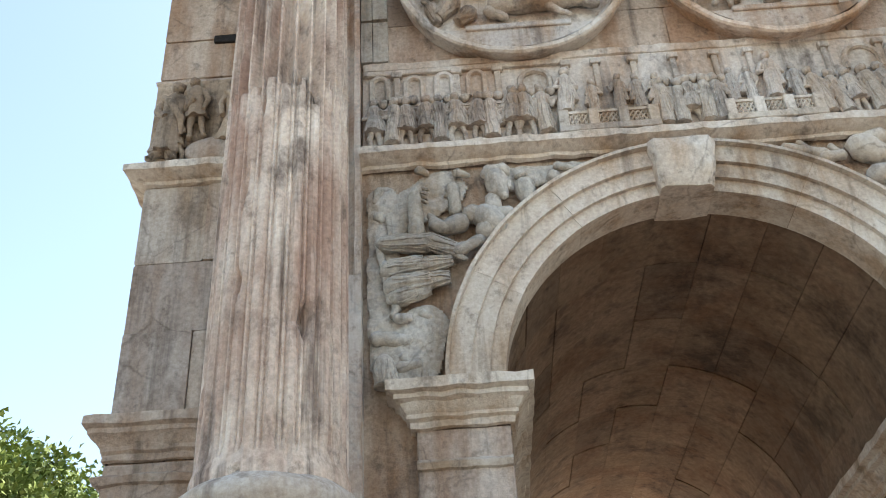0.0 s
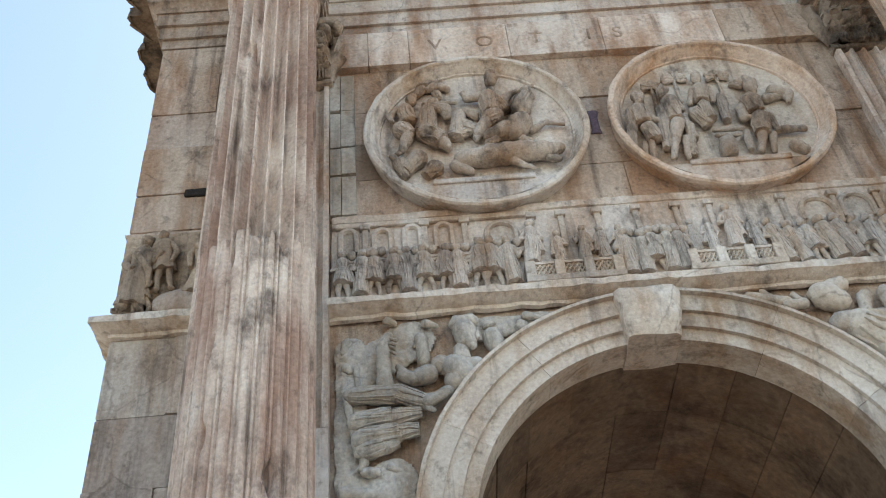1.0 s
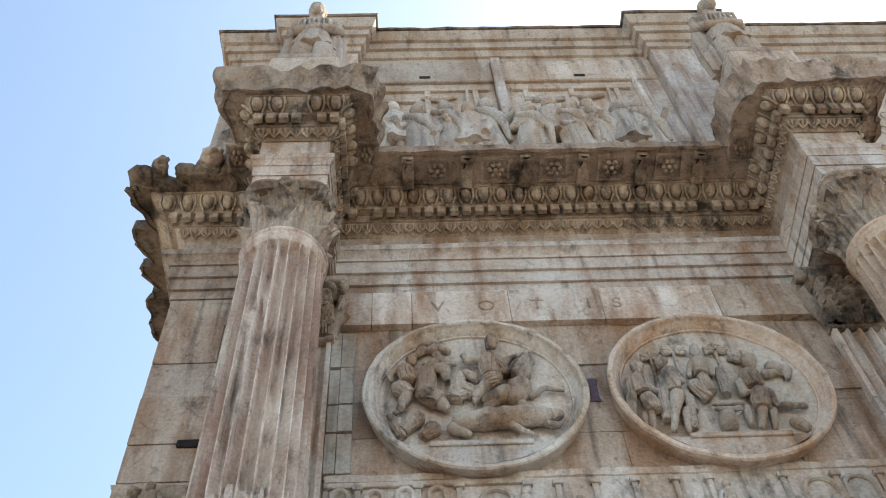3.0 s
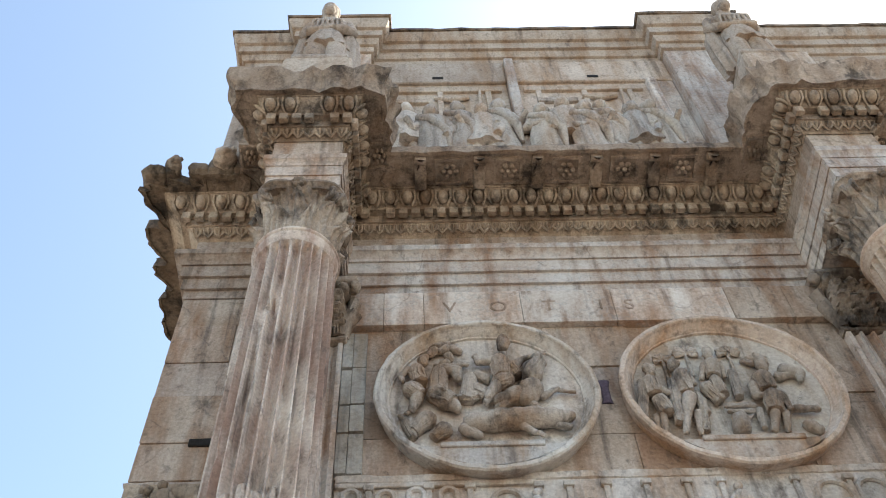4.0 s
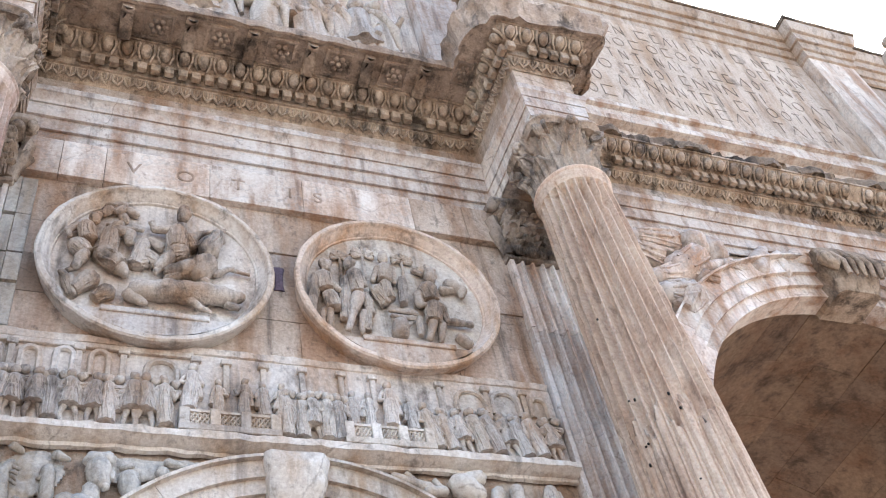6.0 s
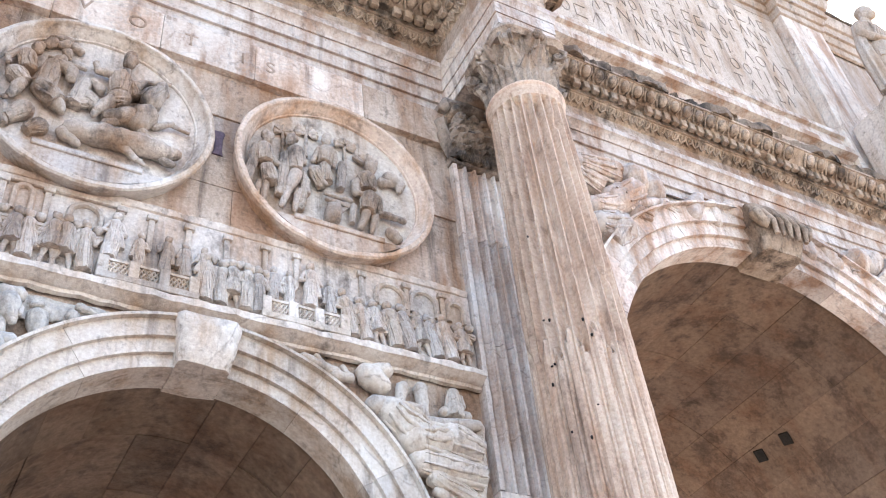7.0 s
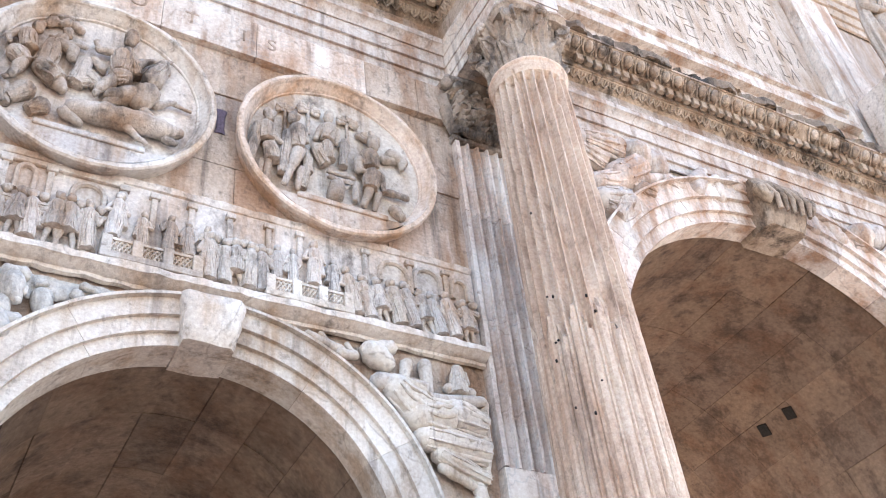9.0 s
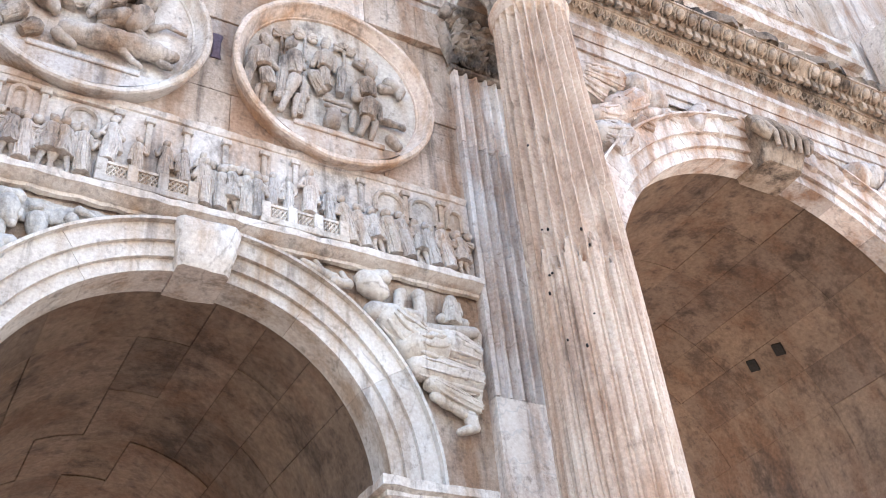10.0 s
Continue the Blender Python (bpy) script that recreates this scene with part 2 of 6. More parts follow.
def figure(bm, x, y, z, h, r, long_robe=True, lean=0.0, arm=0):
    """A plain draped stone form, half sunk in its slab."""
    w = h * 0.125
    s = lambda dx, dy, dz: (x + dx * h + lean * dz * h, y + dy * h, z + dz * h)
    lump(bm, s(r.uniform(-0.02, 0.02), -0.05, 0.93), (h * 0.062, h * 0.07, h * 0.075))
    lump(bm, s(0, -0.03, 0.965), (h * 0.07, h * 0.06, h * 0.05), 1)
    tube(bm, [s(0, -0.03, 0.9), s(0, -0.03, 0.82)], [h * 0.035, h * 0.05], 8)
    ph = r.uniform(0, 6)
    if long_robe:
        sway = r.uniform(-0.05, 0.05)
        tube(bm, [s(0, -0.02, 0.85), s(0, -0.03, 0.78), s(sway * 0.4, -0.03, 0.6), s(sway, -0.03, 0.45), s(sway * 0.6, -0.03, 0.25), s(0, -0.03, 0.1)],
             [(w * 0.55, w * 0.5), (w * 1.0, w * 0.7), (w * 0.92, w * 0.8), (w * 0.98, w * 0.8), (w * 1.05, w * 0.8), (w * 1.15, w * 0.85)], 22, folds=7, depth=0.16, phase=ph)
        feet = 0.12
    else:
        tube(bm, [s(0, -0.02, 0.85), s(0, -0.03, 0.78), s(0, -0.03, 0.6), s(0, -0.03, 0.5), s(0, -0.03, 0.34)],
             [(w * 0.55, w * 0.5), (w * 0.95, w * 0.7), (w * 0.8, w * 0.7), (w * 0.9, w * 0.75), (w * 1.2, w * 0.9)], 20, folds=6, depth=0.15, phase=ph)
        feet = 0.38
    for sgn in (-1, 1):
        k = r.uniform(0.0, 0.06)
        tube(bm, [s(sgn * 0.055, -0.03, feet), s(sgn * (0.06 + k), -0.045, feet * 0.5), s(sgn * (0.065 + k), -0.03, 0.03)], [h * 0.05, h * 0.042, h * 0.032], 8)
        lump(bm, s(sgn * (0.075 + k), -0.05, 0.02), (h * 0.045, h * 0.06, h * 0.025), 1)
    for sgn in (-1, 1):
        hand = [(0.04, 0.5), (0.2, 0.72), (0.1, 0.42), (-0.02, 0.62)][(arm + (sgn > 0)) % 4]
        tube(bm, [s(sgn * 0.1, -0.03, 0.79), s(sgn * 0.155, -0.05, 0.63), s(sgn * hand[0], -0.12, hand[1])], [h * 0.045, h * 0.045, h * 0.03], 8)
    if long_robe:
        tube(bm, [s(-0.11, -0.07, 0.8), s(0.0, -0.13, 0.66), s(0.11, -0.1, 0.5), s(0.13, -0.06, 0.3)], [h * 0.035, h * 0.04, h * 0.045, h * 0.02], 8)


# ---- bas-relief: bulging strokes over a plane, each a capsule with its own height ----
def stroke(x0, z0, r0, x1, z1, r1, high, folds=0.0, deep=0.0):
    return (x0, z0, r0, x1, z1, r1, high, folds, deep)


def relief_part(name, strokes, y, parent, material, res=0.014, wear=0.012, seed=0.0, label="", foot=0.5):
    """One carved form: the upper hull of its strokes as a height over the plane y, cut to its outline."""
    s = np.array(strokes, dtype=float)
    pad = s[:, [2, 5]].max()
    xa, xb = min(s[:, 0].min(), s[:, 3].min()) - pad, max(s[:, 0].max(), s[:, 3].max()) + pad
    za, zb = min(s[:, 1].min(), s[:, 4].min()) - pad, max(s[:, 1].max(), s[:, 4].max()) + pad
    gx, gz = np.arange(xa, xb + res, res), np.arange(za, zb + res, res)
    X, Z = np.meshgrid(gx, gz)
    wob = np.array([[noise.noise((x * 6, z * 6, seed)) for x in gx] for z in gz])
    fine = np.array([[noise.noise((x * 23, z * 23, seed + 9)) for x in gx] for z in gz])
    Xw, Zw = X + 0.012 * wob, Z + 0.008 * fine
    H = np.zeros_like(X)
    for x0, z0, r0, x1, z1, r1, high, folds, deep in strokes:
        dx, dz = x1 - x0, z1 - z0
        ll = dx * dx + dz * dz + 1e-9
        u = np.clip(((Xw - x0) * dx + (Zw - z0) * dz) / ll, 0, 1)
        px, pz = Xw - x0 - u * dx, Zw - z0 - u * dz
        rad = r0 + (r1 - r0) * u
        d = np.sqrt(px * px + pz * pz) / rad
        h = high * np.sqrt(np.clip(1 - d * d, 0, 1)) ** 0.8
        if folds:
            side = (px * dz - pz * dx) / (math.sqrt(ll) * rad)
            h = h * (1 + deep * np.cos(folds * side * 3.1 + 2.0 * wob + 2.2 * u))
        h = h + np.where(d < 1, foot * high * 0.25, 0)
        H = np.maximum(H, h)
    H = np.where(H > 0, np.maximum(H + wear * wob + 0.6 * wear * fine, 0.002), 0)
    bm = bmesh.new()
    vs = {}

    def vert(i, j, base=False):
        k = (i, j, base)
        if k not in vs:
            vs[k] = bm.verts.new((gx[j], y if base else y - H[i, j], gz[i]))
        return vs[k]

    on = (H[:-1, :-1] > 0) & (H[1:, :-1] > 0) & (H[:-1, 1:] > 0) & (H[1:, 1:] > 0)
    for i, j in zip(*np.nonzero(on)):
        bm.faces.new((vert(i, j), vert(i, j + 1), vert(i + 1, j + 1), vert(i + 1, j)))
        for di, dj, a, b in ((-1, 0, (i, j), (i, j + 1)), (1, 0, (i + 1, j + 1), (i + 1, j)), (0, -1, (i + 1, j), (i, j)), (0, 1, (i, j + 1), (i + 1, j + 1))):
            ii, jj = i + di, j + dj
            if not (0 <= ii < on.shape[0] and 0 <= jj < on.shape[1] and on[ii, jj]):
                bm.faces.new((vert(*a), vert(*b), vert(*b, True), vert(*a, True)))
    return part(name, bm, material, parent, label, smooth=65)


def carved(name, strokes, y, parent, material, seed=0.0, label="", wear=0.010):
    """One sculpted form in high relief: rounded limbs and folds standing out from the plane y."""
    bm = bmesh.new()
    for n, (x0, z0, r0, x1, z1, r1, high, folds, deep) in enumerate(strokes):
        a = Vector((x0, y - 0.02 - 0.36 * high, z0))
        b = Vector((x1, y - 0.02 - 0.36 * high, z1))
        d = b - a
        length = d.length
        d = d.normalized() if length > 1e-3 else Vector((0, 0, 1))
        m = max(2, int(length / 0.05))
        pts, radii = [], []
        for u, k in ((0.95, 0.3), (0.75, 0.66), (0.4, 0.92)):
            pts.append(a - d * r0 * u)
            radii.append(r0 * k)
        for i in range(m + 1):
            pts.append(a.lerp(b, i / m))
            radii.append((r0 + (r1 - r0) * i / m) * (1 + 0.06 * math.sin(i * 2.1 + n)))
        for u, k in ((0.06, 1.0), (0.1, 0.85), (0.12, 0.4)) if folds else ((0.4, 0.92), (0.75, 0.66), (0.95, 0.3)):
            pts.append(b + d * r1 * u)
            radii.append(r1 * k)
        tube(bm, pts, [k * 0.97 for k in radii], 22 if folds else 12, folds=int(folds * 1.6), depth=deep * 0.5, phase=seed + n)
        if folds:
            # crisp ridges of cloth running along the form
            side = d.cross(Vector((0, 1, 0)))
            side = side.normalized() if side.length > 0.1 else Vector((1, 0, 0))
            front = Vector((0, -1, 0))
            count = int(folds) + 2
            for k in range(count):
                phi = -1.35 + 2.7 * k / (count - 1) + 0.12 * math.sin(seed * 3 + k * 1.7)
                line = []
                for i in range(5):
                    u = i / 4
                    p = a.lerp(b, u * 1.06 - 0.03)
                    rad = (r0 + (r1 - r0) * u) * 0.96
                    w = phi + 0.16 * math.sin(2.6 * u + k + seed)
                    line.append(p + side * math.sin(w) * rad + front * math.cos(w) * rad)
                size = max(0.006, min(r0, r1) * 0.15)
                tube(bm, line, [size * 0.6, size, size * 1.15, size, size * 0.6], 6)
    rough(bm, wear, 19.0, seed, 0.7)
    return part(name, bm, material, parent, label, smooth=60)


def draped(x, z, h, f=1, elbow=(0.17, 0.62), hand=(0.05, 0.5), elbow2=(0.15, 0.62), hand2=(0.24, 0.7), stance=0.05, long_robe=False, thick=1.0):
    """Strokes of a standing draped form of height h; f turns it left or right."""
    k, sl = thick, 0.80
    p = lambda a, b, ra, c, d, rb, hi, fo=0.0, de=0.0: stroke(x + f * a * h * 0.86, z + b * h, ra * h * sl, x + f * c * h * 0.86, z + d * h, rb * h * sl, hi * h * k, fo, de)
    out = [p(0.01, 0.915, 0.078, 0.0, 0.935, 0.078, 0.17), p(-0.01, 0.95, 0.084, 0.0, 0.96, 0.07, 0.14), p(0.0, 0.87, 0.042, 0.0, 0.82, 0.05, 0.10),
           p(0.0, 0.77, 0.115, 0.0, 0.60, 0.10, 0.135, 3, 0.14), p(-0.09, 0.80, 0.05, 0.09, 0.79, 0.05, 0.12),
           p(-0.06, 0.78, 0.06, -0.15, 0.34, 0.085, 0.09, 4, 0.28)]
    if long_robe:
        out += [p(0.0, 0.58, 0.115, 0.01, 0.10, 0.15, 0.135, 5, 0.24), p(-0.05, 0.06, 0.05, 0.09, 0.04, 0.05, 0.10)]
    else:
        out += [p(0.0, 0.58, 0.12, 0.01, 0.34, 0.17, 0.135, 5, 0.24),
                p(-stance, 0.36, 0.062, -stance * 1.6, 0.21, 0.048, 0.10), p(-stance * 1.6, 0.21, 0.048, -stance * 1.8, 0.04, 0.033, 0.085), p(-stance * 1.8, 0.025, 0.035, -stance * 1.8 + 0.07, 0.02, 0.025, 0.07),
                p(stance, 0.36, 0.065, stance * 1.9, 0.21, 0.05, 0.125), p(stance * 1.9, 0.21, 0.05, stance * 1.5, 0.04, 0.035, 0.10), p(stance * 1.5, 0.025, 0.035, stance * 1.5 + 0.08, 0.02, 0.025, 0.08)]
    out += [p(-0.11, 0.77, 0.05, -elbow2[0], elbow2[1], 0.046, 0.13), p(-elbow2[0], elbow2[1], 0.044, -hand2[0], hand2[1], 0.032, 0.14),
            p(0.11, 0.77, 0.05, elbow[0], elbow[1], 0.046, 0.145), p(elbow[0], elbow[1], 0.044, hand[0], hand[1], 0.032, 0.165)]
    return out


# ---- large structure ----
XL, XR, DEPTH = -4.73, 20.83, 7.4          # ends of the facade, thickness of the arch
XC, ZC, RC = 8.05, 8.05, 3.32              # middle opening
ZS, RS = 5.63, 1.70                        # side opening, centred on x = 0
COLS = (-3.247, 3.247, 12.85)
ZA, ZF, ZK, ZT = 12.05, 12.87, 13.30, 14.08  # architrave, frieze, cornice, top of the cornice

bm = bmesh.new()
box(bm, -400, 400, -400, 400, -0.5, 0.0)
ground = tagged(part("ground", bm, M_GROUND), "dusty grey paving round the arch", "ground", kind="structure")


def arched_wall(bm, x0, x1, z1, arches, y0, y1):
    xs = {x0, x1}
    for cx, cz, r in arches:
        xs |= {cx - r * math.cos(math.pi * i / 40) for i in range(41)}
    xs = sorted(xs)

    def low(a, b):
        for cx, cz, r in arches:
            if abs((a + b) / 2 - cx) < r:
                f = lambda x: cz + math.sqrt(max(0.0, r * r - (x - cx) ** 2))
                return f(a), f(b)
        return 0.0, 0.0

    for a, b in zip(xs, xs[1:]):
        za, zb = low(a, b)
        for y in (y0, y1):
            bm.faces.new([bm.verts.new(p) for p in ((a, y, za), (b, y, zb), (b, y, z1), (a, y, z1))])
        if za or zb:
            bm.faces.new([bm.verts.new(p) for p in ((a, y0, za), (b, y0, zb), (b, y1, zb), (a, y1, za))])
        bm.faces.new([bm.verts.new(p) for p in ((a, y0, z1), (b, y0, z1), (b, y1, z1), (a, y1, z1))])
    for cx, cz, r in arches:
        for x in (cx - r, cx + r):
            bm.faces.new([bm.verts.new(p) for p in ((x, y0, 0), (x, y1, 0), (x, y1, cz), (x, y0, cz))])
    for x in (x0, x1):
        bm.faces.new([bm.verts.new(p) for p in ((x, y0, 0), (x, y1, 0), (x, y1, z1), (x, y0, z1))])
    bmesh.ops.remove_doubles(bm, verts=bm.verts[:], dist=1e-4)


bm = bmesh.new()
ARCHES = [(0, ZS, RS + 0.1), (XC, ZC, RC + 0.1), (2 * XC, ZS, RS + 0.1)]
arched_wall(bm, XL + 0.03, XR - 0.03, ZT - 0.05, ARCHES, 0.035, DEPTH - 0.03)
wall_north = tagged(part("wall_north", bm, M_WALL), "weathered brown and grey marble facade of the arch", "wall", kind="structure")

# chamfered unit block that all ashlar pieces share, origin in its middle
bm = bmesh.new()
box(bm, -0.5, 0.5, -0.5, 0.5, -0.5, 0.5)
bmesh.ops.bevel(bm, geom=bm.edges[:], offset=0.018, segments=1, affect="EDGES")
BLOCKS = {}


def block(parent, material, x0, x1, z0, z1, y=0.0, thick=0.05, name="stone_block"):
    if material.name not in BLOCKS:
        me = UNIT.copy()
        me.materials.clear()
        me.materials.append(material)
        BLOCKS[material.name] = me
    return piece(name, BLOCKS[material.name], parent,
                 Matrix.Translation(((x0 + x1) / 2, y + thick / 2, (z0 + z1) / 2)) @ Matrix.Diagonal((x1 - x0 - 0.006, thick, z1 - z0 - 0.006, 1)))


UNIT = mesh_of("stone_block", bm, M_WALL)


def ashlar(parent, x0, x1, z0, z1, seed, materials, course=(0.4, 0.7), length=(0.6, 1.4), y=0.0, thick=0.05):
    r = rng(seed)
    z = z0
    while z < z1 - 0.05:
        h = min(r.uniform(*course), z1 - z)
        if z1 - z - h < 0.18:
            h = z1 - z
        x = x0
        while x < x1 - 0.02:
            w = min(r.uniform(*length), x1 - x)
            if x1 - x - w < 0.2:
                w = x1 - x
            block(parent, r.choice(materials), x, x + w, z, z + h, y - r.choice((0.0, 0.0, 0.006, 0.012, 0.02)), thick + 0.02)
            x += w
        z += h


# ---- vaults: rings of stones ----
def vault(name, label, cx, cz, r, along, deep, seed):
    bm = bmesh.new()
    m = 40
    for j in range(m):
        a0, a1 = math.pi * j / m, math.pi * (j + 1) / m
        quad = [(cx + (r + 0.06) * math.cos(a), y, cz + (r + 0.06) * math.sin(a)) for a, y in ((a0, 0.05), (a1, 0.05), (a1, DEPTH - 0.05), (a0, DEPTH - 0.05))]
        bm.faces.new([bm.verts.new(p) for p in quad])
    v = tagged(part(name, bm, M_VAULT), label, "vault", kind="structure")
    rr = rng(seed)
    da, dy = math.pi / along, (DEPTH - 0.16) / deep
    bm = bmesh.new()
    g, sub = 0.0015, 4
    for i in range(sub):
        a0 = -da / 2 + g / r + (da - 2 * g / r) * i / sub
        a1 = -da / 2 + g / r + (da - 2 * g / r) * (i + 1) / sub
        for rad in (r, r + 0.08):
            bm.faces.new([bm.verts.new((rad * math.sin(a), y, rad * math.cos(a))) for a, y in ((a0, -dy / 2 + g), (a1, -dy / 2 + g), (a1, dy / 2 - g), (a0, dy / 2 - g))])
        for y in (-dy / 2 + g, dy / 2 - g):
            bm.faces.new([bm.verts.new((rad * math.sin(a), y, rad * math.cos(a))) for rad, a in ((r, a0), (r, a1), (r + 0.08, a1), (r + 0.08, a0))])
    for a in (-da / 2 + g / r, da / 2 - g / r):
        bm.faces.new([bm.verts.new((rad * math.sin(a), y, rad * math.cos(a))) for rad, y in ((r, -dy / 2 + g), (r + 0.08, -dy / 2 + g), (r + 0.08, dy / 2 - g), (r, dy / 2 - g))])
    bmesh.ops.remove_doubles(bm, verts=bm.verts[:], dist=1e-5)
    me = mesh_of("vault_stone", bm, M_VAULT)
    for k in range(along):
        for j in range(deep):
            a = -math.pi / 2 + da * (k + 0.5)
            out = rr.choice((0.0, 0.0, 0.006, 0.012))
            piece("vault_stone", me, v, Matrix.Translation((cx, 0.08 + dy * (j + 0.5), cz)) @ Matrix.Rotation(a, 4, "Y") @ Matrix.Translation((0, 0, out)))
    return v


vault("vault_side", "brown stone barrel vault of the side passage, darkened as in shade", 0, ZS, RS + 0.02, 11, 7, 1)
middle_vault = vault("vault_middle", "brown stone barrel vault of the middle passage, darkened as in shade", XC, ZC, RC + 0.03, 15, 6, 2)

# passage walls below the vaults, in the same brown with shade in it
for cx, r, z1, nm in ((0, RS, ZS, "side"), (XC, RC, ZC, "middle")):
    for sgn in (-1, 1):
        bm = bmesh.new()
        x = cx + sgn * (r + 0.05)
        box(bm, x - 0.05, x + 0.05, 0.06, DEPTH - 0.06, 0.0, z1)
        tagged(part("wall_passage_" + nm, bm, M_VAULT), "brown stone passage wall under the vault, darkened as in shade", "wall", kind="structure")


# ---- archivolts: banded voussoirs round an opening ----
def arc_profile(r0, bands, y0):
    """(radius, y) from the soffit outwards."""
    pts = [(r0, 0.30), (r0, y0)]
    r, y = r0, y0
    for w, dy in bands:
        r += w
        pts.append((r, y))
        y -= dy
        pts.append((r, y))
    pts.append((pts[-1][0] + 0.03, y))
    pts.append((pts[-1][0], 0.06))
    return pts


def archivolt(label, cx, cz, r0, bands, y0, stones, material, seed, skip=0.0):
    t = thing("archivolt", label, "archivolt")
    prof = arc_profile(r0, bands, y0)
    r = rng(seed)
    edges = [0.0]
    while edges[-1] < math.pi - 0.01:
        edges.append(min(math.pi, edges[-1] + math.pi / stones * r.uniform(0.75, 1.25)))
    if math.pi - edges[-2] < 0.08:
        edges.pop(-2)
    for a0, a1 in zip(edges, edges[1:]):
        bm = bmesh.new()
        rings = []
        m = 10
        jig = r.uniform(-0.003, 0.003)
        for i in range(m + 1):
            a = a0 + 0.0009 + (a1 - a0 - 0.0018) * i / m
            rings.append([bm.verts.new((cx + (rad + 0.006 * noise.noise((a * 9, rad * 3, seed))) * math.cos(a), y + jig, cz + rad * math.sin(a))) for rad, y in prof])
        for p, q in zip(rings, rings[1:]):
            for j in range(len(prof)):
                bm.faces.new((p[j], q[j], q[(j + 1) % len(prof)], p[(j + 1) % len(prof)]))
        bm.faces.new(rings[0])
        bm.faces.new(rings[-1])
        part("voussoir", bm, material, t)
    return t


archivolt("pale grey marble archivolt of three bands", 0, ZS, RS, [(0.12, 0.045), (0.14, 0.045), (0.17, 0.06)], -0.03, 5, M_ARCH, 4)
archivolt("white carved marble archivolt of the middle arch", XC, ZC, RC, [(0.17, 0.06), (0.2, 0.06), (0.26, 0.09)], -0.05, 15, M_WHITE, 5)


# ---- keystones ----
def keystone(label, cx, z0, z1, w0, w1, out, material, scroll):
    t = thing("keystone", label, "keystone")
    bm = bmesh.new()
    n = 10
    rows = []
    for i in range(n + 1):
        u = i / n
        z = z0 + (z1 - z0) * u
        w = w0 + (w1 - w0) * u
        y = -out * (0.62 + 0.38 * math.sin(u * math.pi * 0.75))
        rows.append([bm.verts.new((cx + w * s, yy, z)) for s, yy in ((-1, 0.3), (-1, y * 0.8), (-0.8, y), (-0.3, y * 1.02), (0.3, y * 1.02), (0.8, y), (1, y * 0.8), (1, 0.3))])
    for p, q in zip(rows, rows[1:]):
        for j in range(7):
            bm.faces.new((p[j], p[j + 1], q[j + 1], q[j]))
    bm.faces.new(rows[0])
    bm.faces.new(rows[-1])
    bmesh.ops.subdivide_edges(bm, edges=bm.edges[:], cuts=1, use_grid_fill=True)
    rough(bm, 0.022 if not scroll else 0.012, 5.0, cx)
    part("keystone_block", bm, material, t, smooth=50)
    if scroll:
        for i in range(5):
            bm = bmesh.new()
            tube(bm, [(cx - 0.28 + i * 0.14, -out - 0.02, z0 + 0.12), (cx - 0.3 + i * 0.15, -out * 1.12, z0 + 0.35), (cx - 0.32 + i * 0.16, -out * 0.95, z0 + 0.6)], [0.03, 0.045, 0.035], 8)
            rough(bm, 0.015, 8, i)
            part("leaf_rib", bm, M_CRUST, t, smooth=60)
        for sgn in (-1, 1):
            bm = bmesh.new()
            tube(bm, [(cx + sgn * 0.36, -out * 0.7, z1 - 0.1), (cx + sgn * 0.5, -out * 0.9, z1 - 0.28), (cx + sgn * 0.4, -out, z1 - 0.45), (cx + sgn * 0.3, -out, z1 - 0.3)], [0.1, 0.1, 0.08, 0.05], 8)
            rough(bm, 0.01, 8, sgn)
            part("scroll", bm, M_CRUST, t, smooth=60)


keystone("plain battered marble keystone over the side arch", -0.03, 7.29, 7.76, 0.225, 0.29, 0.28, M_ARCH, False)
keystone("carved scroll keystone over the middle arch", XC + 0.08, ZC + RC - 0.10, ZA - 0.04, 0.36, 0.52, 0.46, M_CRUST, True)

# ---- running mouldings: plan lines of the facade ----
HALF, FACE = 0.40, -1.42


def plan_line(ends=True):
    p = [(XL, DEPTH), (XL, 0.0)]
    k = [1.0]
    for i, cx in enumerate(COLS):
        p += [(cx - HALF, 0.0), (cx - HALF, FACE), (cx + HALF, FACE), (cx + HALF, 0.0)]
        k += [0.95 if i == 0 else 1.0, 0.5, 0.8, 0.5]
    p += [(XR, 0.0), (XR, DEPTH)]
    k += [1.0, 0.8]
    return p, k


PLAN, KS = plan_line()
ARCHITRAVE = [(0.0, ZA), (0.02, ZA), (0.02, ZA + 0.155), (0.06, ZA + 0.15), (0.06, ZA + 0.36), (0.10, ZA + 0.355), (0.10, ZA + 0.575), (0.125, ZA + 0.57), (0.13, ZA + 0.61),
              (0.19, ZA + 0.68), (0.215, ZA + 0.69), (0.215, ZF - 0.03), (0.0, ZF + 0.01)]
PLAIN_FRIEZE = [(0.03, ZF), (0.03, ZK), (-0.2, ZK)]
entablature = thing("entablature", "weathered marble entablature with carved crusted cornice", "entablature", kind="structure")


